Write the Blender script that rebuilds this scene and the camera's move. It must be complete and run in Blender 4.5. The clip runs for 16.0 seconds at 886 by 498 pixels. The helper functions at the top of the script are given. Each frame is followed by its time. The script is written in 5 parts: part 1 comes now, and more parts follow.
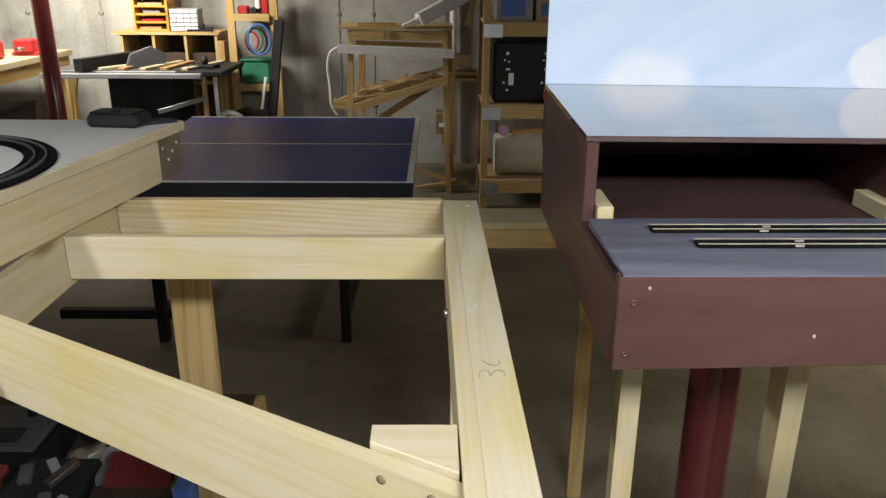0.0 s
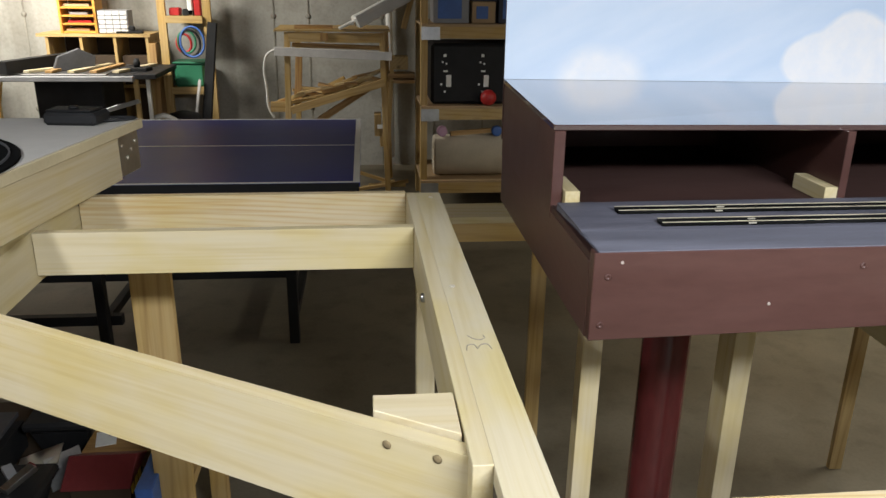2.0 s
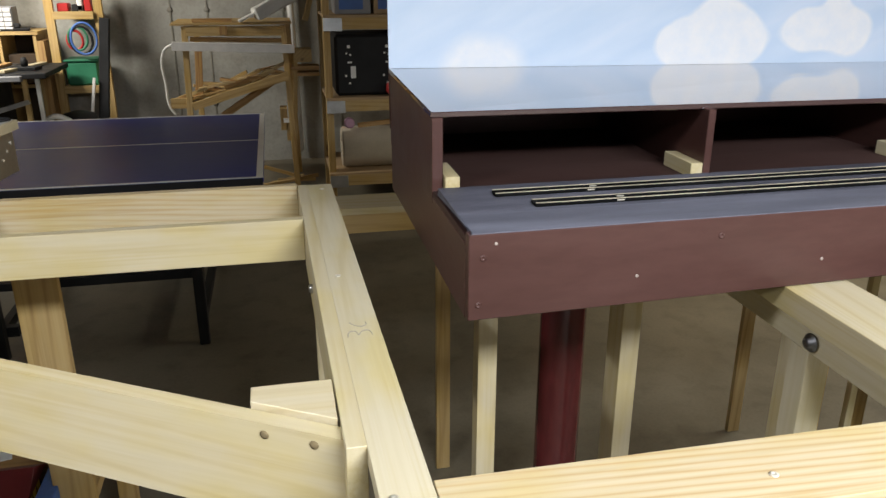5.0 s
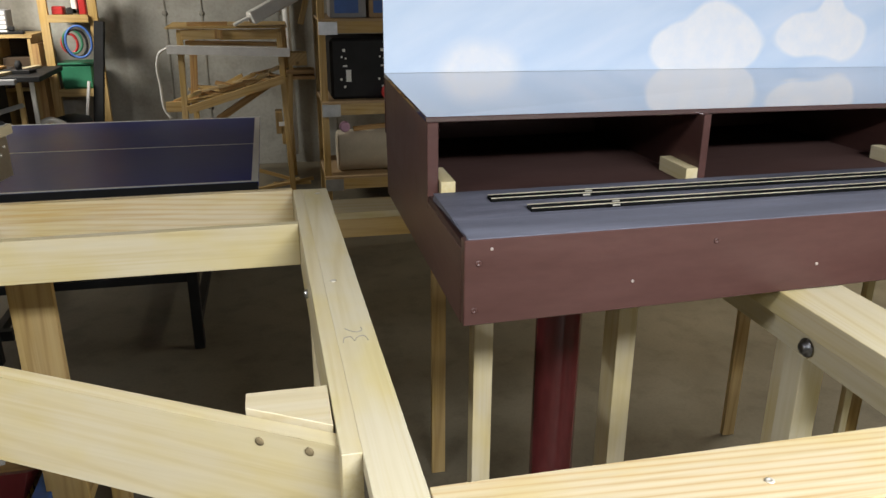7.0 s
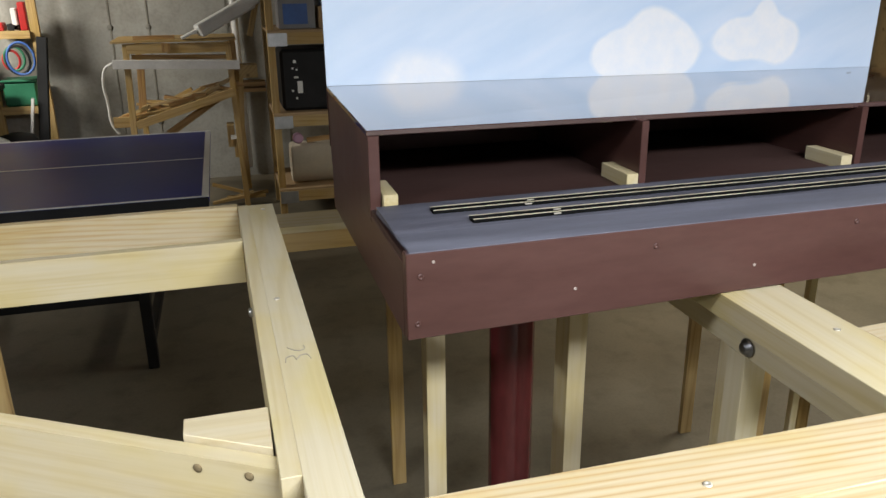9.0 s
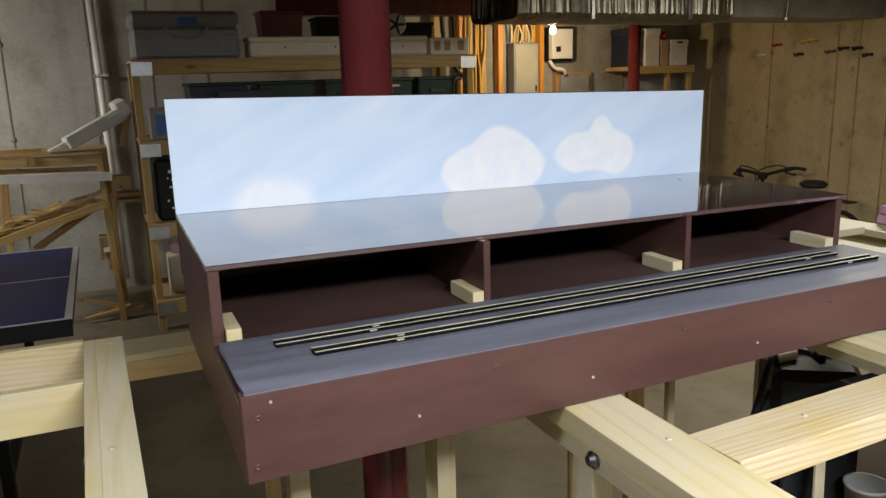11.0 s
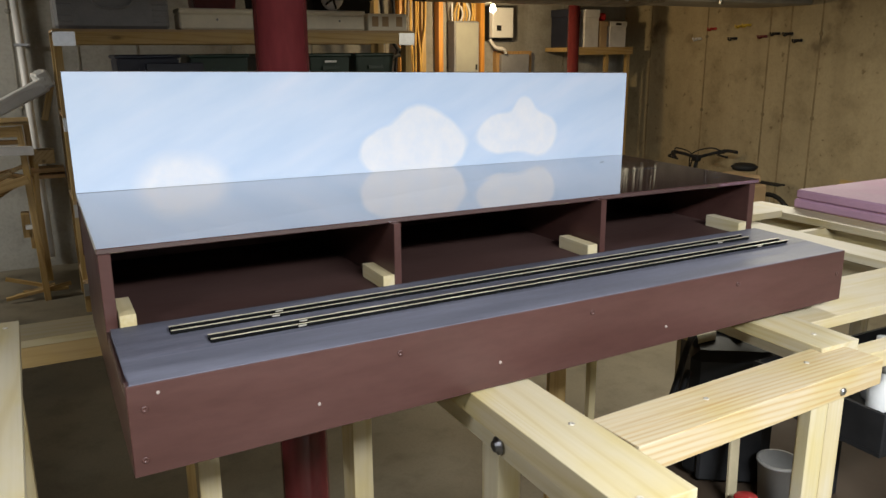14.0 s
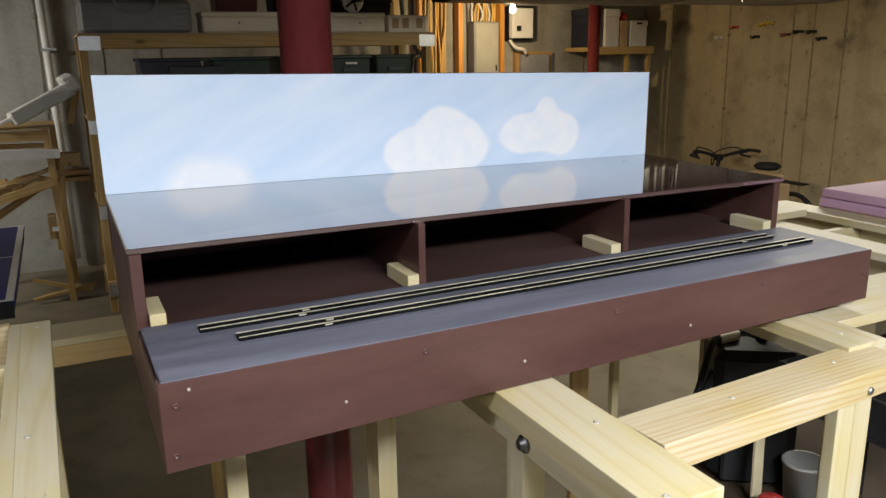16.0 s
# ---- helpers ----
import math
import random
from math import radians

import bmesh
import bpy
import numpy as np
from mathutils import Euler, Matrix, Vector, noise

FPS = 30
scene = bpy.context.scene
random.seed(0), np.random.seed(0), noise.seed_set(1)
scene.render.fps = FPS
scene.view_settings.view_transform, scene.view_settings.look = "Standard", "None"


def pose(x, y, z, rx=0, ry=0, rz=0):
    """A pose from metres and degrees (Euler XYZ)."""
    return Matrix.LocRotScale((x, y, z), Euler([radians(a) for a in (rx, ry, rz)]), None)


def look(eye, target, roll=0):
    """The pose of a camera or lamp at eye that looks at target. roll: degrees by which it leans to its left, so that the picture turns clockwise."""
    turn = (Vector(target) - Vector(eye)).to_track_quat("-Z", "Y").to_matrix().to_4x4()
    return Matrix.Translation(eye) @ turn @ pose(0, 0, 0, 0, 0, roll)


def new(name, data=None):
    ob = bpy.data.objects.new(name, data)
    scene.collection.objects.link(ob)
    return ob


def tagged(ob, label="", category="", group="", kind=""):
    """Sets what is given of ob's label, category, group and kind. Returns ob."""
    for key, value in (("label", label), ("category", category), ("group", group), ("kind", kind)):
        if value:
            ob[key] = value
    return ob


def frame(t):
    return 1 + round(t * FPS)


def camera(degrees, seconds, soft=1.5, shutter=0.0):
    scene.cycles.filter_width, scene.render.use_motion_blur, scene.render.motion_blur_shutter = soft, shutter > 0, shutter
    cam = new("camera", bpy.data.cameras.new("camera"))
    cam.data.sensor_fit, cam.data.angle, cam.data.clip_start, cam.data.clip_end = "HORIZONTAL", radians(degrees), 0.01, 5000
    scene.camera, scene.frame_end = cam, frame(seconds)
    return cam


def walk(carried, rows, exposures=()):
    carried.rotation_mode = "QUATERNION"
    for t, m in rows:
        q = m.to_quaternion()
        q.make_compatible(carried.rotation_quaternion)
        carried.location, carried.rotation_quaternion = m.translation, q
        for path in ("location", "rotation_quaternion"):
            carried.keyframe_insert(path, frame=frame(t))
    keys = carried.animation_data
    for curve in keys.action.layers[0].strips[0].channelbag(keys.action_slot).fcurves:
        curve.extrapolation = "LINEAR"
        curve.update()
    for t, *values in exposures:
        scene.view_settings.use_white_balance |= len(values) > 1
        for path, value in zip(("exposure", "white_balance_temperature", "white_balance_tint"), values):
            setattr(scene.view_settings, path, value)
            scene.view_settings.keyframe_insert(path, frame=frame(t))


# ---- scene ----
cam = camera(59.4, 16.0)

PATH = [
    (0, (-0.198, -0.776, 1.597), (-0.18, 1.105, 0.92), 0.3),
    (0.5, (-0.254, -0.806, 1.593), (-0.125, 1.07, 0.91), 0.3),
    (1, (-0.254, -0.81, 1.595), (-0.174, 1.073, 0.925), 0.7),
    (1.5, (-0.266, -0.814, 1.591), (-0.142, 1.07, 0.933), 0.6),
    (2, (-0.261, -0.827, 1.588), (-0.071, 1.049, 0.922), 0.8),
    (2.5, (-0.247, -0.84, 1.585), (0.024, 1.021, 0.907), 0.6),
    (3, (-0.248, -0.843, 1.588), (0.044, 1.021, 0.924), 0.5),
    (3.5, (-0.241, -0.852, 1.588), (0.068, 1.012, 0.931), 0.8),
    (4, (-0.222, -0.857, 1.585), (0.114, 0.993, 0.904), 0.0),
    (4.5, (-0.212, -0.852, 1.587), (0.17, 0.987, 0.899), 0.0),
    (7, (-0.212, -0.849, 1.591), (0.19, 0.989, 0.912), 0.2),
    (7.5, (-0.202, -0.847, 1.584), (0.286, 0.963, 0.887), 1.0),
    (8, (-0.193, -0.851, 1.584), (0.28, 0.961, 0.88), 0.4),
    (8.5, (-0.189, -0.85, 1.588), (0.283, 0.961, 0.882), -0.5),
    (9, (-0.187, -0.849, 1.597), (0.313, 0.971, 0.935), -0.7),
    (9.5, (-0.173, -0.852, 1.634), (0.405, 1.0, 1.147), -0.6),
    (10, (-0.161, -0.859, 1.645), (0.47, 0.99, 1.215), -1.2),
    (12.5, (-0.051, -0.876, 1.643), (0.884, 0.825, 1.16), -1.1),
    (13, (-0.049, -0.876, 1.638), (0.869, 0.828, 1.131), -1.5),
    (13.5, (-0.047, -0.874, 1.641), (0.849, 0.84, 1.13), -1.1),
    (14, (-0.055, -0.87, 1.645), (0.842, 0.848, 1.151), -0.4),
    (14.5, (-0.062, -0.865, 1.643), (0.823, 0.859, 1.148), -0.6),
    (15, (-0.064, -0.862, 1.643), (0.806, 0.869, 1.145), -0.8),
    (15.5, (-0.063, -0.872, 1.645), (0.799, 0.865, 1.153), -0.7),
    (16, (-0.065, -0.874, 1.645), (0.787, 0.867, 1.154), -0.9),
]
walk(cam, [(t, look(eye, target, roll)) for t, eye, target, roll in PATH])

# ---- light ----
world = bpy.data.worlds.new("world")
scene.world = world
world.use_nodes = True
world.node_tree.nodes["Background"].inputs[0].default_value = (0.9, 0.85, 0.75, 1)
world.node_tree.nodes["Background"].inputs[1].default_value = 0.003


def lamp(name, at, size, watts, colour, target=None):
    d = bpy.data.lights.new(name, "AREA")
    d.shape, d.size, d.size_y, d.energy, d.color = "RECTANGLE", size[0], size[1], watts, colour
    ob = new(name, d)
    ob.matrix_basis = look(at, target or (at[0], at[1] + 0.001, at[2] - 1))
    return ob


lamp("shop_light_west", (-1.25, -0.62, 2.2), (0.1, 0.3), 28, (0.92, 0.96, 1.0))
lamp("shop_light_south", (0.6, -1.6, 2.26), (1.2, 0.3), 147, (0.9, 0.95, 1.0))
lamp("shop_light_bench", (-2.8, 4.45, 2.24), (1.2, 0.3), 104, (1.0, 0.97, 0.88), (-2.7, 5.5, 0.9))
lamp("shop_light_east", (3.4, 1.8, 2.2), (0.3, 1.2), 62, (1.0, 0.94, 0.78))
bulb_light = bpy.data.lights.new("utility_bulb", "POINT")
bulb_light.energy, bulb_light.color, bulb_light.shadow_soft_size = 31, (1.0, 0.75, 0.42), 0.04
new("utility_bulb", bulb_light).location = (3.5, 5.06, 1.9)

# ---- materials ----


def material(name):
    m = bpy.data.materials.new(name)
    m.use_nodes = True
    nt = m.node_tree
    return m, nt, nt.nodes["Principled BSDF"]


def node(nt, kind, **values):
    n = nt.nodes.new(kind)
    for key, value in values.items():
        if key in n.inputs:
            n.inputs[key].default_value = value
    return n


def ramp(nt, source, stops):
    r = nt.nodes.new("ShaderNodeValToRGB")
    el = r.color_ramp.elements
    while len(el) < len(stops):
        el.new(0.5)
    for e, (p, c) in zip(el, stops):
        e.position, e.color = p, (*c, 1)
    nt.links.new(source, r.inputs[0])
    return r.outputs[0]


def coords(nt, scale, spread=9.0):
    """Object coordinates, stretched, and shifted for each object."""
    tc, info = nt.nodes.new("ShaderNodeTexCoord"), nt.nodes.new("ShaderNodeObjectInfo")
    mp = nt.nodes.new("ShaderNodeMapping")
    mp.inputs["Scale"].default_value = scale
    mul = node(nt, "ShaderNodeVectorMath")
    mul.operation = "MULTIPLY"
    mul.inputs[1].default_value = (spread, spread * 0.7, spread * 1.3)
    nt.links.new(info.outputs["Random"], mul.inputs[0])
    nt.links.new(mul.outputs[0], mp.inputs["Location"])
    nt.links.new(tc.outputs["Object"], mp.inputs["Vector"])
    return mp.outputs[0]


def mix(nt, kind, fac, a, b):
    m = nt.nodes.new("ShaderNodeMix")
    m.data_type, m.blend_type = "RGBA", kind
    for socket, v in ((m.inputs[0], fac), (m.inputs[6], a), (m.inputs[7], b)):
        if isinstance(v, (int, float)):
            socket.default_value = v
        elif isinstance(v, tuple):
            socket.default_value = (*v, 1)
        else:
            nt.links.new(v, socket)
    return m.outputs[2]


def bump(nt, bsdf, height, strength, distance):
    b = node(nt, "ShaderNodeBump", Strength=strength, Distance=distance)
    nt.links.new(height, b.inputs["Height"])
    nt.links.new(b.outputs[0], bsdf.inputs["Normal"])


def noisy(nt, vec, scale, detail=4.0, rough=0.55):
    n = node(nt, "ShaderNodeTexNoise", Scale=scale, Detail=detail, Roughness=rough)
    nt.links.new(vec, n.inputs["Vector"])
    return n.outputs["Fac"]


def wood(name, pale, mid, dark, rough=0.55, ring=34.0, figure=1.0, warp=5.5):
    """Sawn softwood, its grain along the piece's own x axis."""
    m, nt, b = material(name)
    v = coords(nt, (0.42, 7.5, 7.5))
    w = node(nt, "ShaderNodeTexWave", Scale=ring / 14, Distortion=warp, Detail=3.0)
    w.inputs["Detail Scale"].default_value = 0.7
    w.bands_direction = "DIAGONAL"
    nt.links.new(v, w.inputs["Vector"])
    fine = noisy(nt, coords(nt, (5, 160, 160)), 1.0, 3)
    broad = noisy(nt, coords(nt, (1.2, 6, 6)), 1.6, 3)
    base = ramp(nt, w.outputs["Fac"], [(0.0, pale), (0.55, tuple((p + q) / 2 for p, q in zip(pale, mid))), (0.85, mid), (1.0, dark)])
    lost = 1 - 0.25 * figure
    base = mix(nt, "MIX", ramp(nt, broad, [(0.25, (0.6 * (1 - figure),) * 3), (0.62, (lost,) * 3)]), base, pale)
    # Thin broken growth lines, gathered in some stretches only.
    line = noisy(nt, coords(nt, (1.4, 120, 120), 9.0), 1.3, 3, 0.5)
    where = noisy(nt, coords(nt, (1.8, 9, 9), 7.0), 1.4, 2)
    streak = mix(nt, "MULTIPLY", 1.0, ramp(nt, line, [(0.48, (0, 0, 0)), (0.64, (0.25 + 0.35 * figure,) * 3)]), ramp(nt, where, [(0.44, (0.08, 0.08, 0.08)), (0.6, (1, 1, 1))]))
    base = mix(nt, "MIX", streak, base, dark)
    base = mix(nt, "MULTIPLY", 0.1 + 0.22 * figure, base, ramp(nt, fine, [(0.32, (0.72, 0.67, 0.58)), (0.6, (1, 1, 1))]))
    vo = node(nt, "ShaderNodeTexVoronoi", Scale=1.0)
    nt.links.new(coords(nt, (2.4, 7.0, 7.0)), vo.inputs["Vector"])
    base = mix(nt, "MIX", ramp(nt, vo.outputs["Distance"], [(0.05, (0.85, 0.85, 0.85)), (0.09, (0.3, 0.3, 0.3)), (0.14, (0, 0, 0))]), base, tuple(c * 0.5 for c in dark))
    patch = noisy(nt, coords(nt, (2.6, 5, 5), 5.0), 2.0, 3)
    base = mix(nt, "MULTIPLY", 0.75, base, ramp(nt, patch, [(0.44, (1, 1, 1)), (0.66, (0.97, 0.91, 0.6))]))
    info = nt.nodes.new("ShaderNodeObjectInfo")
    tint = ramp(nt, info.outputs["Random"], [(0.0, (1.0, 0.99, 0.98)), (0.5, (0.95, 0.91, 0.83)), (1.0, (1.0, 0.95, 0.88))])
    base = mix(nt, "MULTIPLY", 1.0, base, tint)
    nt.links.new(base, b.inputs["Base Color"])
    b.inputs["Roughness"].default_value = rough
    bump(nt, b, fine, 0.25, 0.0006)
    return m


def painted(name, colour, rough=0.45, worn=0.12, scale=6.0, grain=(1, 1, 1), metal=0.0, relief=0.2, gloss=0.5):
    m, nt, b = material(name)
    b.inputs["Specular IOR Level"].default_value = gloss
    v = coords(nt, grain)
    big, small = noisy(nt, v, scale, 5), noisy(nt, v, scale * 14, 3)
    lo, hi = tuple(c * (1 - worn) for c in colour), tuple(min(1, c * (1 + worn) + worn * 0.03) for c in colour)
    col = ramp(nt, big, [(0.3, lo), (0.7, hi)])
    col = mix(nt, "MULTIPLY", worn, col, ramp(nt, small, [(0.35, (0.6, 0.6, 0.6)), (0.6, (1, 1, 1))]))
    nt.links.new(col, b.inputs["Base Color"])
    b.inputs["Metallic"].default_value = metal
    r = ramp(nt, big, [(0.2, (rough * 0.8,) * 3), (0.8, (min(1, rough * 1.25),) * 3)])
    nt.links.new(r, b.inputs["Roughness"])
    bump(nt, b, small, relief, 0.0008)
    return m


def concrete(name, colour, scale, stain, rough=0.85, runs=0.75):
    m, nt, b = material(name)
    v = coords(nt, (1, 1, 1), 0.0)
    big, mid, small = noisy(nt, v, scale, 6, 0.6), noisy(nt, v, scale * 5, 5, 0.6), noisy(nt, v, scale * 60, 3)
    col = ramp(nt, big, [(0.25, tuple(c * (1 - stain) for c in colour)), (0.5, colour), (0.8, tuple(min(1, c * 1.15) for c in colour))])
    col = mix(nt, "MULTIPLY", 0.7, col, ramp(nt, mid, [(0.3, (0.62, 0.6, 0.56)), (0.5, (1, 1, 1))]))
    run = noisy(nt, coords(nt, (3.2, 3.2, 0.16), 0.0), 1.0, 4)
    col = mix(nt, "MULTIPLY", runs if rough > 0.7 else 0.0, col, ramp(nt, run, [(0.3, (0.5, 0.47, 0.42)), (0.48, (1, 1, 1))]))
    col = mix(nt, "MULTIPLY", 0.25, col, ramp(nt, small, [(0.35, (0.6, 0.6, 0.6)), (0.55, (1, 1, 1))]))
    if runs < 0.5:
        # Small damp blotches and rust specks.
        blot, speck = noisy(nt, v, 3.4, 3, 0.5), noisy(nt, v, 16, 3, 0.55)
        col = mix(nt, "MULTIPLY", 0.8, col, ramp(nt, blot, [(0.27, (0.45, 0.42, 0.4)), (0.37, (1, 1, 1))]))
        col = mix(nt, "MULTIPLY", 0.7, col, ramp(nt, speck, [(0.27, (0.45, 0.4, 0.34)), (0.34, (1, 1, 1))]))
    nt.links.new(col, b.inputs["Base Color"])
    b.inputs["Roughness"].default_value = rough
    bump(nt, b, mid, 0.25, 0.004)
    return m


PINE = wood("new_pine", (0.53, 0.478, 0.355), (0.515, 0.44, 0.265), (0.435, 0.345, 0.165), 0.55, 34.0, 0.35)
PINE_BOLD = wood("yellow_pine", (0.52, 0.455, 0.33), (0.48, 0.38, 0.22), (0.42, 0.28, 0.12), 0.55, 120.0, 1.0, 3.0)
PINE_OLD = wood("aged_pine", (0.50, 0.36, 0.165), (0.45, 0.31, 0.125), (0.33, 0.205, 0.08), 0.65)
PLY = wood("plywood_edge", (0.62, 0.5, 0.3), (0.55, 0.42, 0.22), (0.42, 0.29, 0.14), 0.65, 60)
PLY_EDGE = painted("raw_ply_edge", (0.52, 0.44, 0.28), 0.7, 0.12, 9.0)
SCRAP = wood("scrap_wood", (0.45, 0.29, 0.13), (0.36, 0.21, 0.08), (0.22, 0.12, 0.05), 0.7)
BROWN = painted("brown_satin_paint", (0.071, 0.031, 0.0255), 0.34, 0.2, 2.2, (1, 4, 4), 0.0, 0.3, 0.34)
DECK = painted("brown_flat_paint", (0.05, 0.024, 0.02), 0.6, 0.15, 3.0, (1, 3, 3), 0.0, 0.2, 0.25)
BROWN_GLOSS = painted("brown_gloss_paint", (0.075, 0.04, 0.038), 0.06, 0.18, 2.0, (1, 5, 5), 0.0, 0.04)
ROADBED = painted("grey_roadbed_paint", (0.1, 0.1, 0.128), 0.55, 0.42, 4.0, (1, 9, 9), 0.0, 0.4, 0.35)
SHOULDER = painted("grey_shoulder_paint", (0.135, 0.137, 0.172), 0.55, 0.25, 4.0, (1, 9, 9), 0.0, 0.3, 0.35)
MAROON = painted("maroon_steel_paint", (0.115, 0.017, 0.018), 0.24, 0.3, 5.0, (1, 1, 0.3))
RAIL = painted("nickel_rail", (0.62, 0.54, 0.39), 0.4, 0.3, 12.0, (1, 1, 1), 0.2)
BLACK = painted("black_plastic", (0.012, 0.012, 0.013), 0.6, 0.25, 6.0, (1, 1, 1), 0.0, 0.2, 0.25)
# Sleeper black; on the rail sides it also takes in their shade.
MATTE = painted("sleeper_and_shade_black", (0.006, 0.006, 0.006), 0.95, 0.2, 6.0, (1, 1, 1), 0.0, 0.1, 0.0)
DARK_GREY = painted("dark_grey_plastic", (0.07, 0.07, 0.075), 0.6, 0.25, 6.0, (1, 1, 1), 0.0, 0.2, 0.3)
BLACK_METAL = painted("black_powder_coat", (0.01, 0.01, 0.011), 0.55, 0.2, 6.0, (1, 1, 1), 0.0, 0.2, 0.25)
STEEL = painted("galvanized_steel", (0.5, 0.5, 0.5), 0.35, 0.2, 9.0, (1, 1, 1), 1.0)
IRON = painted("cast_iron", (0.13, 0.125, 0.12), 0.45, 0.3, 8.0, (1, 1, 1), 0.6)
BOLT = painted("dull_bolt_steel", (0.2, 0.2, 0.21), 0.4, 0.3, 40.0, (1, 1, 1), 1.0)
SCREW = painted("screw_zinc", (0.62, 0.57, 0.48), 0.4, 0.3, 60, (1, 1, 1), 0.5)
SCREW_DULL = painted("paint_smeared_screw", (0.4, 0.33, 0.29), 0.5, 0.3, 60, (1, 1, 1), 0.3)
# Dark brown with shade put into it, for recesses and spots under tables.
SHADE_BROWN = painted("brown_in_shade", (0.05, 0.03, 0.015), 0.9, 0.1)
RAW_HOLE = painted("splintered_hole", (0.17, 0.125, 0.06), 0.9, 0.4, 60.0)
TT_BLUE = painted("table_tennis_blue", (0.013, 0.024, 0.19), 0.32, 0.15, 1.5)
TT_BLUE.node_tree.nodes["Principled BSDF"].inputs["Specular IOR Level"].default_value = 0.06
WHITE = painted("white_paint", (0.78, 0.78, 0.76), 0.5, 0.06)
WHITE_OLD = painted("off_white_trim", (0.66, 0.64, 0.62), 0.55, 0.15)
GREY_TOP = painted("grey_felt_board", (0.44, 0.42, 0.39), 0.9, 0.08, 3.0)
PANEL = painted("grey_green_enamel", (0.34, 0.34, 0.29), 0.45, 0.08)
GREY = painted("grey_plastic", (0.24, 0.24, 0.25), 0.5, 0.15)
CONCRETE = concrete("poured_concrete", (0.36, 0.35, 0.315), 0.7, 0.35)
CONCRETE_EAST = concrete("stained_concrete", (0.40, 0.325, 0.195), 0.8, 0.2, 0.85, 0.3)
FLOOR_MAT = concrete("concrete_floor", (0.16, 0.138, 0.097), 1.3, 0.42, 0.55)
SEAM = painted("form_joint", (0.25, 0.235, 0.2), 0.9, 0.3)
SEAM_EAST = painted("dark_form_joint", (0.23, 0.175, 0.095), 0.9, 0.4, 5.0)
FOIL = painted("duct_foil", (0.33, 0.31, 0.26), 0.42, 0.35, 14.0, (1, 1, 1), 1.0, 1.0)
DUCT_DULL = painted("duct_wrap", (0.3, 0.28, 0.24), 0.6, 0.3, 4.0)
PINK = painted("pink_foam", (0.46, 0.27, 0.37), 0.7, 0.12, 5)
RED = painted("red_plastic", (0.42, 0.02, 0.02), 0.4, 0.15)
GREEN = painted("dark_green_plastic", (0.008, 0.03, 0.02), 0.4, 0.2)
GREEN_BIN = painted("green_bin", (0.02, 0.16, 0.08), 0.5, 0.2)
NAVY = painted("navy_bin", (0.012, 0.015, 0.032), 0.45, 0.2)
BLUE = painted("blue_paint", (0.05, 0.13, 0.4), 0.5, 0.2)
ORANGE = wood("orange_wood", (0.72, 0.36, 0.07), (0.62, 0.28, 0.05), (0.45, 0.18, 0.03), 0.45)
IVORY = painted("ivory_foam", (0.8, 0.74, 0.6), 0.6, 0.08)
CREAM = painted("cream_canvas", (0.52, 0.46, 0.36), 0.8, 0.12)
CARD = painted("cardboard", (0.42, 0.29, 0.16), 0.85, 0.12)
BUCKET = painted("cloudy_plastic", (0.3, 0.29, 0.27), 0.4, 0.1)
PVC = painted("white_pvc", (0.7, 0.69, 0.66), 0.4, 0.08)
YELLOW = painted("yellow_plastic", (0.62, 0.42, 0.03), 0.5, 0.1)
DARK_RED = painted("dark_red_plastic", (0.16, 0.02, 0.022), 0.5, 0.2)
CEIL = wood("joist_wood", (0.3, 0.2, 0.1), (0.24, 0.15, 0.07), (0.16, 0.09, 0.04), 0.8)
CABLE_YELLOW = painted("yellow_cable", (0.6, 0.36, 0.08), 0.5, 0.15)
PENCIL = painted("pencil_mark", (0.3, 0.27, 0.22), 0.9, 0.2)


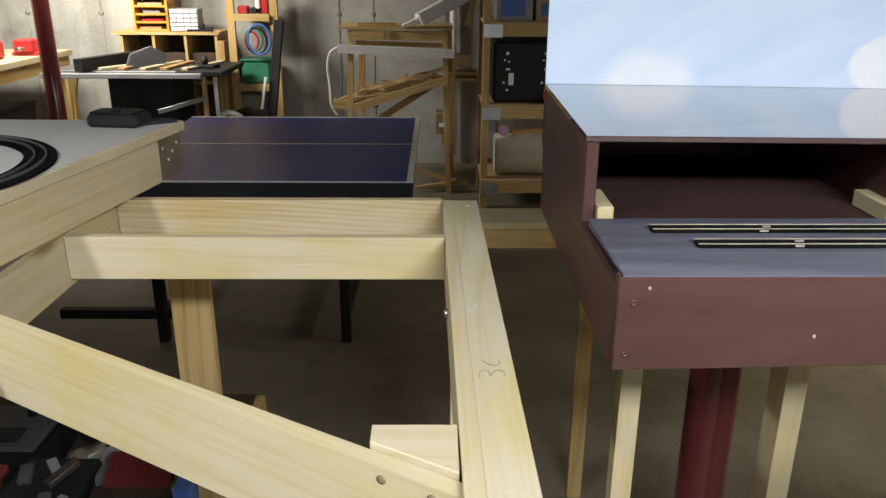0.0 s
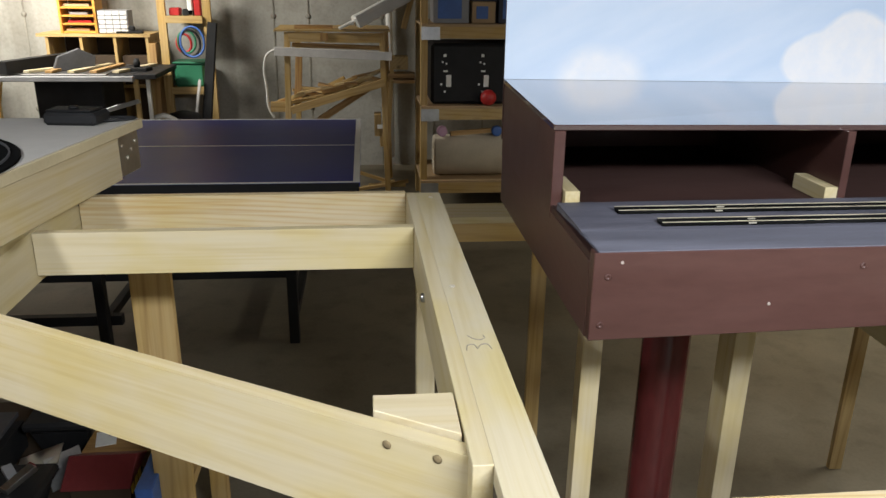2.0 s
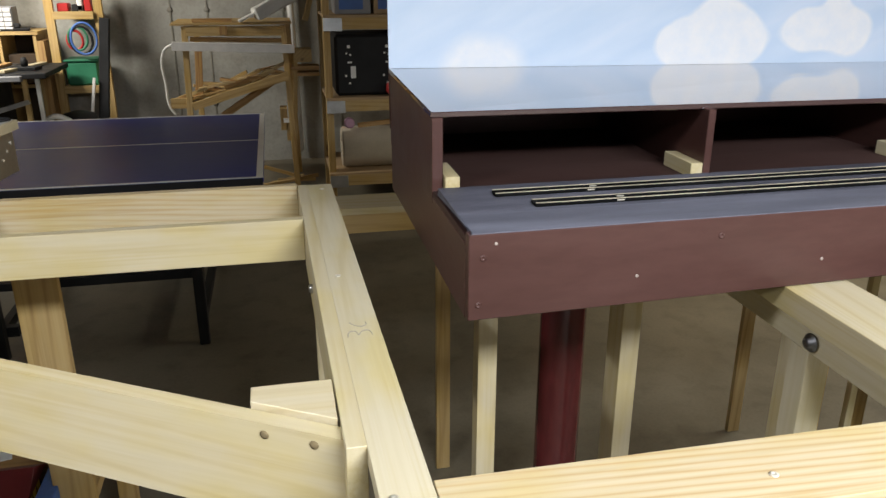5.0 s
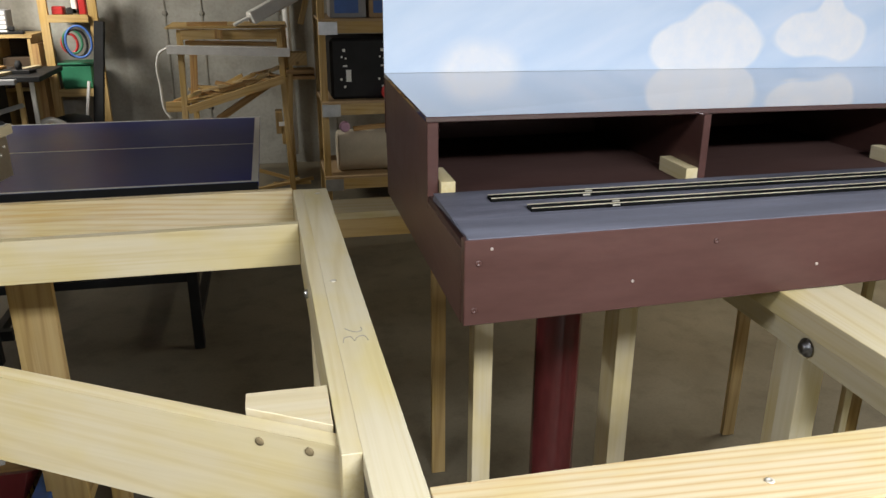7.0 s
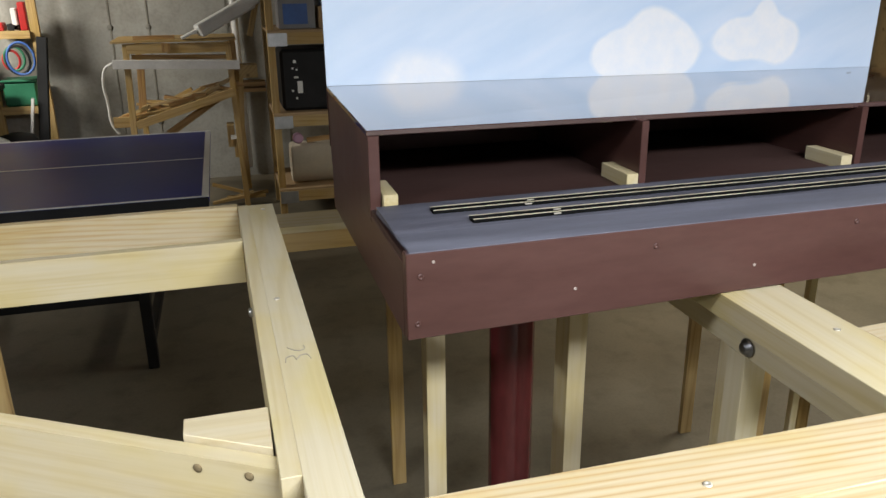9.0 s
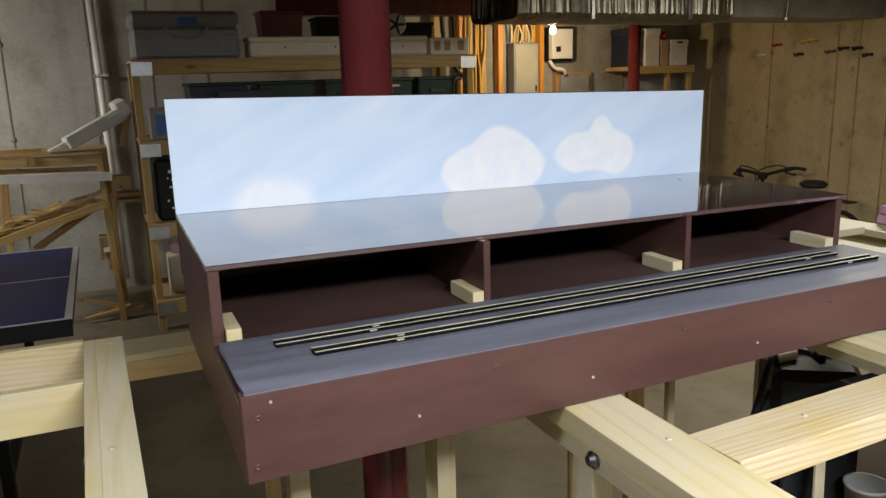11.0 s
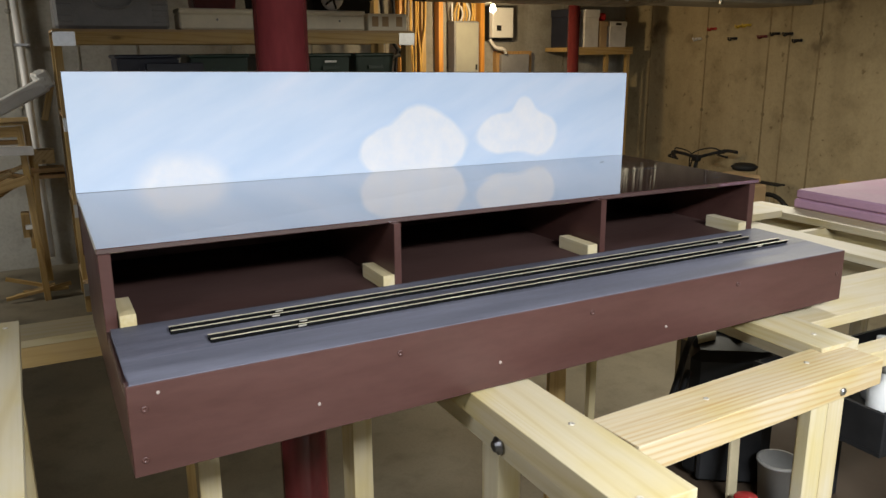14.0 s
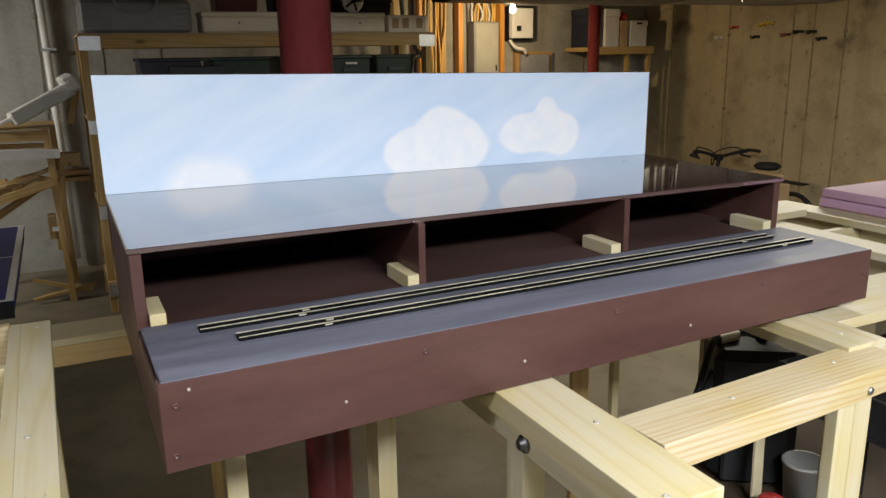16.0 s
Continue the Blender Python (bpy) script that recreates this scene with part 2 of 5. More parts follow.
def sky_paint():
    """Hand-painted pale blue sky with soft streaks and three white clouds; x along the board, z up from its foot."""
    m, nt, b = material("painted_sky")
    tc = nt.nodes.new("ShaderNodeTexCoord")
    sep = nt.nodes.new("ShaderNodeSeparateXYZ")
    nt.links.new(tc.outputs["Object"], sep.inputs[0])
    mp = nt.nodes.new("ShaderNodeMapping")
    mp.inputs["Scale"].default_value = (3, 1, 13)
    tilt = nt.nodes.new("ShaderNodeMapping")
    tilt.inputs["Rotation"].default_value = (0, radians(24), 0)
    nt.links.new(tc.outputs["Object"], tilt.inputs[0])
    nt.links.new(tilt.outputs[0], mp.inputs[0])
    streak = noisy(nt, mp.outputs[0], 1.2, 4, 0.5)
    col = ramp(nt, streak, [(0.36, (0.555, 0.672, 0.84)), (0.56, (0.615, 0.715, 0.865)), (0.78, (0.70, 0.755, 0.875))])
    wob = noisy(nt, tc.outputs["Object"], 9, 3)

    def calc(op, p, q):
        n = nt.nodes.new("ShaderNodeMath")
        n.operation = op
        for s, v in zip(n.inputs, (p, q)):
            if isinstance(v, (int, float)):
                s.default_value = v
            else:
                nt.links.new(v, s)
        return n.outputs[0]

    def clouds(blobs, rag):
        total = None
        for cx, cz, rx, rz in blobs:
            dx = calc("DIVIDE", calc("SUBTRACT", sep.outputs[0], cx), rx)
            dz = calc("DIVIDE", calc("SUBTRACT", sep.outputs[2], cz), rz)
            d = calc("ADD", calc("MULTIPLY", dx, dx), calc("MULTIPLY", dz, dz))
            swell = calc("POWER", 0.3, calc("ADD", d, calc("MULTIPLY", calc("SUBTRACT", wob, 0.5), rag)))
            total = swell if total is None else calc("ADD", total, swell)
        return total

    # A thin low cloud, then two full ones, dabbed on with a sponge.
    thin = ramp(nt, clouds(((0.184, 0.012, 0.088, 0.064),), 0.8), [(0.22, (0, 0, 0)), (0.55, (0.75, 0.75, 0.75))])
    full = clouds(((0.665, 0.042, 0.098, 0.05), (0.685, 0.097, 0.056, 0.048), (0.60, 0.05, 0.05, 0.04), (0.735, 0.055, 0.045, 0.045),
                   (0.885, 0.068, 0.056, 0.04), (0.985, 0.058, 0.05, 0.046), (0.945, 0.124, 0.026, 0.032), (0.935, 0.078, 0.075, 0.038)), 0.9)
    cloud = ramp(nt, full, [(0.27, (0.0, 0.0, 0.0)), (0.44, (0.9, 0.9, 0.9))])
    dab = noisy(nt, tc.outputs["Object"], 26, 4, 0.6)
    white = ramp(nt, dab, [(0.35, (0.8, 0.82, 0.87)), (0.65, (0.88, 0.86, 0.86))])
    col = mix(nt, "MIX", thin, col, white)
    col = mix(nt, "MIX", cloud, col, white)
    nt.links.new(col, b.inputs["Base Color"])
    b.inputs["Roughness"].default_value = 0.55
    bump(nt, b, noisy(nt, tc.outputs["Object"], 60, 3), 0.15, 0.001)
    return m


gloss_nodes = BROWN_GLOSS.node_tree.nodes["Principled BSDF"].inputs
gloss_nodes["IOR"].default_value = 1.75
gloss_nodes["Coat Weight"].default_value, gloss_nodes["Coat Roughness"].default_value, gloss_nodes["Coat IOR"].default_value = 1.0, 0.03, 1.8
SKY = sky_paint()
glow, gnt, gb = material("lamp_glow")
gb.inputs["Emission Color"].default_value = (1, 0.85, 0.6, 1)
gb.inputs["Emission Strength"].default_value = 30

# ---- mesh helpers ----
WORLD = {}


def thing(name, at, label, category, group="", kind=""):
    """An Empty at the thing's base."""
    ob = new(name)
    ob.empty_display_size = 0.05
    ob.matrix_basis = WORLD[ob.name] = Matrix.Translation(at)
    return tagged(ob, label, category, group, kind)


def part(name, bm, mat, parent=None, label="", m=None, smooth=False):
    """Links a bmesh as one mesh object with the world pose m, under a thing or part."""
    me = bpy.data.meshes.new(name)
    bm.to_mesh(me)
    bm.free()
    me.materials.append(mat)
    if smooth:
        for p in me.polygons:
            p.use_smooth = True
    return place(name, me, parent, label, m)


def place(name, me, parent=None, label="", m=None):
    ob = new(name, me)
    m = m or Matrix()
    ob.matrix_basis = WORLD[ob.name] = m
    if parent:
        ob.parent = parent
        ob.matrix_parent_inverse = WORLD[parent.name].inverted()
    if label:
        ob["label"] = label
    return ob


def box(x0, x1, y0, y1, z0, z1, edge=0.0015, bm=None):
    b = bm or bmesh.new()
    made = bmesh.ops.create_cube(b, size=1, matrix=Matrix.LocRotScale(((x0 + x1) / 2, (y0 + y1) / 2, (z0 + z1) / 2), None, (x1 - x0, y1 - y0, z1 - z0)))
    if edge:
        edges = list({e for v in made["verts"] for e in v.link_edges})
        bmesh.ops.bevel(b, geom=edges, offset=edge, segments=1, affect="EDGES")
    return b


def slab(name, x0, x1, y0, y1, z0, z1, mat, parent=None, label="", edge=0.0008, turn=0.0):
    """A board given by its extents; its own x axis lies along its longest side."""
    d = (x1 - x0, y1 - y0, z1 - z0)
    c = Vector(((x0 + x1) / 2, (y0 + y1) / 2, (z0 + z1) / 2))
    n = max(range(3), key=lambda i: d[i])
    rot = (Matrix(), Matrix.Rotation(radians(90), 4, "Z"), Matrix.Rotation(radians(-90), 4, "Y"))[n]
    size = (d, (d[1], d[0], d[2]), (d[2], d[1], d[0]))[n]
    m = Matrix.Translation(c) @ Matrix.Rotation(radians(turn), 4, "Z") @ rot
    h = [s / 2 for s in size]
    return part(name, box(-h[0], h[0], -h[1], h[1], -h[2], h[2], min(edge, min(h) * 0.6)), mat, parent, label, m)


def beam(name, a, b, wide, deep, mat, parent=None, label="", edge=0.0008, up=(0, 0, 1)):
    """A board from a to b (its axis), wide across, deep along up."""
    a, b = Vector(a), Vector(b)
    x = (b - a).normalized()
    y = Vector(up).cross(x).normalized()
    z = x.cross(y)
    m = Matrix.Translation((a + b) / 2) @ Matrix((x, y, z)).transposed().to_4x4()
    h = (b - a).length / 2
    return part(name, box(-h, h, -wide / 2, wide / 2, -deep / 2, deep / 2, min(edge, wide / 4, deep / 4)), mat, parent, label, m)


def rod(name, a, b, r, mat, parent=None, label="", n=16, r2=None):
    a, b = Vector(a), Vector(b)
    bm = bmesh.new()
    bmesh.ops.create_cone(bm, cap_ends=True, segments=n, radius1=r, radius2=r if r2 is None else r2, depth=(b - a).length)
    m = Matrix.Translation((a + b) / 2) @ (b - a).to_track_quat("Z", "Y").to_matrix().to_4x4()
    ob = part(name, bm, mat, parent, label, m)
    for p in ob.data.polygons:
        p.use_smooth = len(p.vertices) == 4
    return ob


def tube(name, pts, r, mat, parent=None, label="", ring=8):
    """A bent tube along points, smoothed."""
    pts = [Vector(p) for p in pts]
    fine = []
    for i in range(len(pts) - 1):
        p0, p1, p2, p3 = pts[max(i - 1, 0)], pts[i], pts[i + 1], pts[min(i + 2, len(pts) - 1)]
        for k in range(6):
            t = k / 6
            fine.append(0.5 * (2 * p1 + (p2 - p0) * t + (2 * p0 - 5 * p1 + 4 * p2 - p3) * t * t + (3 * p1 - p0 - 3 * p2 + p3) * t ** 3))
    fine.append(pts[-1])
    bm, rings = bmesh.new(), []
    up = Vector((0.13, 0.21, 0.97)).normalized()
    for i, p in enumerate(fine):
        d = (fine[min(i + 1, len(fine) - 1)] - fine[max(i - 1, 0)]).normalized()
        s = d.cross(up).normalized()
        u = s.cross(d)
        rings.append([bm.verts.new(p + r * (math.cos(a) * s + math.sin(a) * u)) for a in (2 * math.pi * k / ring for k in range(ring))])
    for q, w in zip(rings, rings[1:]):
        for k in range(ring):
            bm.faces.new((q[k], q[(k + 1) % ring], w[(k + 1) % ring], w[k]))
    bm.faces.new(rings[0][::-1]), bm.faces.new(rings[-1])
    bmesh.ops.recalc_face_normals(bm, faces=bm.faces)
    return part(name, bm, mat, parent, label, None, True)


def lathe(name, profile, at, mat, parent=None, label="", n=24, axis=(0, 0, 1)):
    """A turned shape: (radius, height) pairs about an axis."""
    bm, rings = bmesh.new(), []
    for r, h in profile:
        rings.append([bm.verts.new((r * math.cos(2 * math.pi * k / n), r * math.sin(2 * math.pi * k / n), h)) for k in range(n)])
    for q, w in zip(rings, rings[1:]):
        for k in range(n):
            bm.faces.new((q[k], q[(k + 1) % n], w[(k + 1) % n], w[k]))
    bm.faces.new(rings[0][::-1]), bm.faces.new(rings[-1])
    m = Matrix.Translation(at) @ Vector(axis).to_track_quat("Z", "Y").to_matrix().to_4x4()
    return part(name, bm, mat, parent, label, m, True)


def plate(name, outline, z0, z1, mat, parent=None, label="", edge=0.001, m=None):
    """An upright prism over an outline of (x, y)."""
    bm = bmesh.new()
    low = bm.faces.new([bm.verts.new((x, y, z0)) for x, y in outline])
    top = bmesh.ops.extrude_face_region(bm, geom=[low])
    for v in (g for g in top["geom"] if isinstance(g, bmesh.types.BMVert)):
        v.co.z = z1
    bmesh.ops.recalc_face_normals(bm, faces=bm.faces)
    if edge:
        bmesh.ops.bevel(bm, geom=list(bm.edges), offset=edge, segments=1, affect="EDGES")
    return part(name, bm, mat, parent, label, m)


def screw(at, normal, parent, r=0.0042, mat=None, name="screw"):
    """A countersunk screw head."""
    return lathe(name, [(r * 0.3, -0.002), (r, -0.0005), (r, 0.0006), (r * 0.45, 0.0008), (r * 0.4, 0.0001)], at, mat or SCREW, parent, "", 10, normal)

# ---- room ----
XW, XE, YS, YN, CEILING = -3.9, 5.7, -3.6, 5.9, 2.36


def structure(name, bm, mat, label, category):
    ob = part(name, bm, mat)
    return tagged(ob, label, category, "", "structure")


structure("floor", box(XW - 0.2, XE + 0.2, YS - 0.2, YN + 0.2, -0.12, 0, 0), FLOOR_MAT, "grey-brown stained concrete basement floor", "floor")
wall_north = structure("wall_north", box(XW - 0.2, XE + 0.2, YN, YN + 0.2, 0, CEILING, 0), CONCRETE, "bare poured concrete wall with form joints", "wall")
wall_east = structure("wall_east", box(XE, XE + 0.2, YS - 0.2, YN, 0, CEILING, 0), CONCRETE_EAST, "stained tan poured concrete wall with form joints", "wall")
wall_west = structure("wall_west", box(XW - 0.2, XW, YS - 0.2, YN, 0, CEILING, 0), CONCRETE, "pale poured concrete wall", "wall")
structure("wall_south", box(XW, XE, YS - 0.2, YS, 0, CEILING, 0), CONCRETE, "bare poured concrete wall", "wall")
bm = box(XW - 0.2, XE + 0.2, YS - 0.2, YN + 0.2, CEILING + 0.2, CEILING + 0.22, 0)
for k in range(24):
    box(XW + 0.1 + 0.4 * k, XW + 0.14 + 0.4 * k, YS, YN, CEILING, CEILING + 0.2, 0, bm)
structure("ceiling", bm, CEIL, "open wooden joist ceiling under subfloor boards", "ceiling")

# Joints left by the wall forms, and the tie marks on them.
rng = random.Random(4)
seam_x = [-3.55, -2.95, -2.3, -1.55, -1.0, -0.72, -0.12, 0.32, 0.75, 1.5, 2.2, 2.9, 3.6, 4.9]
for x in seam_x:
    slab("form_joint", x - 0.007, x + 0.007, YN - 0.006, YN, 0.01, CEILING, SEAM, wall_north, "", 0.002)
    for z in (0.5, 1.25, 1.95):
        lathe("tie_mark", [(0.016, 0), (0.022, 0.004), (0.012, 0.009)], (x, YN, z), SEAM, wall_north, "", 10, (0, -1, 0))
for y in (2.72, 3.495, 3.79, 4.0, 4.72, 5.48):
    slab("form_joint", XE - 0.0015, XE, y - 0.009, y + 0.009, 0.01, CEILING, SEAM_EAST, wall_east, "dark stained form joint", 0.002)
    for z in (0.4, 1.08, 1.76):
        lathe("tie_mark", [(0.02, 0), (0.016, 0.002), (0.008, 0.003)], (XE, y, z), SEAM_EAST, wall_east, "", 10, (-1, 0, 0))

def column(at, r, top, label):
    c = thing("steel_column", at, label, "column")
    lathe("shaft", [(r, 0.0), (r, 0.4), (r, top)], at, MAROON, c, "", 32)
    slab("base_plate", at[0] - r * 1.7, at[0] + r * 1.7, at[1] - r * 1.7, at[1] + r * 1.7, 0, 0.012, MAROON, c)
    slab("cap_plate", at[0] - r * 1.7, at[0] + r * 1.7, at[1] - r * 1.7, at[1] + r * 1.7, top, top + 0.012, MAROON, c)
    return c


column((0.408, 0.712, 0), 0.053, 2.14, "round maroon-painted steel column behind the model module")
column((4.5, 5.2, 0), 0.055, 2.10, "dark maroon steel column by the storage shelf")
column((-2.66, 4.3, 0), 0.052, 2.10, "dark maroon steel column beside the workbench")
g = thing("steel_beam", (3.4, 5.2, 2.12), "maroon-painted steel beam under the ceiling joists", "beam")
slab("flange", 1.2, XE, 5.12, 5.28, 2.112, 2.124, MAROON, g)
slab("web", 1.2, XE, 5.195, 5.205, 2.124, 2.346, MAROON, g)
slab("flange", 1.2, XE, 5.12, 5.28, 2.346, 2.358, MAROON, g)
g = thing("steel_beam", (-2.5, 4.3, 2.12), "maroon-painted steel beam under the ceiling joists", "beam")
slab("flange", XW, -0.6, 4.22, 4.38, 2.112, 2.124, MAROON, g)
slab("web", XW, -0.6, 4.295, 4.305, 2.124, 2.346, MAROON, g)
g = thing("steel_beam", (0.4, 0.712, 2.15), "maroon-painted steel beam under the ceiling joists", "beam")
slab("flange", -1.6, 2.4, 0.632, 0.792, 2.152, 2.164, MAROON, g)
slab("web", -1.6, 2.4, 0.707, 0.717, 2.164, 2.358, MAROON, g)

duct = thing("air_duct", (4.0, 4.0, 2.05), "foil-wrapped sheet-metal air duct under the ceiling", "air duct")
bm = bmesh.new()
nx, prof = 120, [(3.55, 2.30), (3.55, 2.01), (3.6, 1.98), (3.8, 1.97), (4.0, 1.97), (4.16, 1.98), (4.22, 2.02), (4.22, 2.30)]
grid = [[bm.verts.new((2.35 + 1.75 * i / nx, y + rng.uniform(-0.007, 0.007), z + rng.uniform(-0.007, 0.007))) for y, z in prof] for i in range(nx + 1)]
for p, q in zip(grid, grid[1:]):
    for k in range(len(prof) - 1):
        bm.faces.new((p[k], p[k + 1], q[k + 1], q[k]))
bmesh.ops.recalc_face_normals(bm, faces=bm.faces)
part("foil_wrap", bm, FOIL, duct, "crinkled shiny foil insulation")
slab("trunk", 4.08, XE, 3.6, 4.18, 1.99, 2.32, DUCT_DULL, duct, "dull grey duct section", 0.01)
for x in (2.9, 3.7, 4.6):
    slab("hanger_strap", x - 0.012, x + 0.012, 3.53, 3.545, 1.97, 2.36, STEEL, duct)

# ---- model railway module ----
ZB, ZT, ZS, L, YSH, YBD = 1.181, 1.283, 1.391, 1.222, 0.222, 0.637
mod = thing("railway_module", (L / 2, 0.3, ZB), "brown-painted wooden model railway module with shelf and sky backdrop", "model railway")
# The fascia is cut a little taller at its west end.
bm = box(0, L, 0, 0.018, 0, 1, 0)
for v in bm.verts:
    e = v.co.x / L
    v.co.z = (ZT + 0.0022 + 0.0048 * e) if v.co.z > 0.5 else (ZB - 0.0085 + 0.025 * e)
bmesh.ops.bevel(bm, geom=bm.edges[:], offset=0.0012, segments=1, affect="EDGES")
part("front_board", bm, BROWN, mod, "brown fascia board with screw heads")
slab("side_board", 0, 0.018, 0.0195, YBD, ZB - 0.007, ZT - 0.009, BROWN, mod)
slab("side_board", L - 0.018, L, 0.0195, YBD, ZB + 0.016, ZT - 0.009, BROWN, mod)
slab("back_board", 0.02, L - 0.02, YBD - 0.018, YBD, ZB, ZT - 0.009, BROWN, mod)
slab("deck", 0.0005, L - 0.0005, 0.0185, YBD - 0.0175, ZT - 0.009, ZT, DECK, mod, "brown plywood deck", 0.001)
for x in (0.0, L - 0.015):
    west = x == 0
    zf, zb = (1.3855, 1.3965) if west else (1.3805, 1.3835)
    x0, x1 = (x - 0.0006, x + 0.0156) if west else (L - 0.001, L + 0.015)
    bm = box(x0, x1, YSH + 0.002, YBD + 0.0005, ZT - 0.024, 1.5, 0)
    for v in bm.verts:
        if v.co.z > 1.45:
            v.co.z = zf + (zb - zf) * (v.co.y - YSH) / (YBD - YSH) - 0.0004
    bmesh.ops.bevel(bm, geom=list(bm.edges), offset=0.0008, segments=1, affect="EDGES")
    part("side_panel", bm, BROWN, mod)
for x in (0.429, 0.836):
    slab("divider", x - 0.006, x + 0.006, YSH - 0.012, YBD - 0.018, ZT - 0.006, ZS - 0.006, BROWN, mod)
slab("back_panel", 0.016, L - 0.001, YBD - 0.0165, YBD - 0.0005, ZT - 0.03, ZS - 0.008, BROWN, mod)


def warped(name, corners, thick, mat, parent, label, edge, m=None):
    """A board over four corners, not quite flat, thick along the given vector."""
    bm = bmesh.new()
    low = bm.faces.new([bm.verts.new(v) for v in corners])
    for v in (q for q in bmesh.ops.extrude_face_region(bm, geom=[low])["geom"] if isinstance(q, bmesh.types.BMVert)):
        v.co += Vector(thick)
    bmesh.ops.recalc_face_normals(bm, faces=bm.faces)
    bmesh.ops.bevel(bm, geom=list(bm.edges), offset=edge, segments=1, affect="EDGES")
    return part(name, bm, mat, parent, label, m)


# The shelf board has lifted at its west end and towards the back.
SW, SE, NE, NW = (-0.002, 0.226, 1.3935), (1.241, 0.219, 1.3885), (1.238, YBD - 0.001, 1.3915), (-0.003, YBD - 0.003, 1.4045)
warped("shelf_top", (SW, SE, NE, NW), (0, 0, -0.008), BROWN_GLOSS, mod, "glossy brown shelf top mirroring the sky", 0.0012)
bk = warped("backdrop", ((-0.002, YBD + 0.002, 1.29), (1.238, YBD + 0.002, 1.29), (1.24, YBD + 0.002, 1.5915), (-0.002, YBD + 0.002, 1.6165)), (0, 0.004, 0), BROWN, mod, "brown back of the backdrop", 0.0005)
warped("sky_painting", ((0, 0, 0.0125), (1.239, 0, -0.0005), (1.2405, 0, 0.1985), (0, 0, 0.2235)), (0, -0.002, 0), SKY, bk, "pale blue painted sky with white clouds", 0.0003, Matrix.Translation((-0.002, YBD + 0.001, 1.392)))
slab("brace", L - 0.06, L - 0.045, YBD + 0.004, YBD + 0.1, ZB, 1.545, BROWN, mod)
slab("brace", 0.18, 0.195, YBD + 0.004, YBD + 0.1, ZB, 1.545, BROWN, mod)
for x in (0.30, 0.70, 1.09):
    slab("cleat", x, x + 0.03, YBD - 0.07, YBD - 0.017, ZS - 0.032, ZS - 0.009, BROWN, mod, "brown glued cleat")
for x in (0.017, 0.404, 0.805, 1.185):
    slab("spacer_block", x, x + 0.0215, 0.212, 0.30, ZT, ZT + 0.023, PINE, mod, "bare pine spacer block")

for k in range(6):
    x, y = rng.uniform(1.06, 1.2), rng.uniform(0.26, 0.58)
    lift = 1.3885 + 0.003 * (y - 0.22) / 0.417 + (1 - x / 1.24) * (0.005 + 0.008 * (y - 0.22) / 0.417)
    slab("scuff", x, x + rng.uniform(0.01, 0.05), y, y + 0.0008, lift - 0.0002, lift + 0.0003, DARK_GREY, mod, "pale scuff", 0.0001, rng.uniform(-40, 40))

# Grey roadbed with a sloping front shoulder and a ragged left end.
bm, ends = bmesh.new(), []
for x0, x1 in ((0.003, L - 0.004),):
    prof = [(0.001, 0.0072), (0.001, 0.0079), (0.07, 0.0099), (0.078, 0.0105), (0.2, 0.0105), (0.203, 0.0)]
    fine = []
    for (ya, za), (yb, zb) in zip(prof, prof[1:]):
        for k in range(4):
            fine.append((ya + (yb - ya) * k / 4, za + (zb - za) * k / 4))
    fine.append(prof[-1])
    for s in range(21):
        t = s / 20
        row = []
        for y, z in fine:
            jag = rng.choice((0.0, 0.001, 0.004, 0.011)) if s == 0 else 0
            row.append(bm.verts.new((x0 + jag + (x1 - x0) * t, y, ZT + z)))
        ends.append(row)
for p, q in zip(ends, ends[1:]):
    for k in range(len(p) - 1):
        bm.faces.new((p[k], p[k + 1], q[k + 1], q[k]))
bm.faces.new(ends[0]), bm.faces.new(ends[-1][::-1])
bmesh.ops.recalc_face_normals(bm, faces=bm.faces)
part("roadbed", bm, ROADBED, mod, "blue-grey painted roadbed with a ragged end")
bm = bmesh.new()
rows = []
for k in range(25):
    x = 0.0035 + (rng.uniform(0, 0.004) if k == 0 else 0) + (L - 0.009) * k / 24
    rows.append([bm.verts.new((x, y, ZT + z)) for y, z in ((0.0008, 0.0076), (0.0008, 0.0085), (0.071 + rng.uniform(-0.0012, 0.0012), 0.0106), (0.0715, 0.0095))])
for p, q in zip(rows, rows[1:]):
    for k in range(3):
        bm.faces.new((p[k], p[k + 1], q[k + 1], q[k]))
bmesh.ops.recalc_face_normals(bm, faces=bm.faces)
part("shoulder", bm, SHOULDER, mod, "lighter grey sloping shoulder")


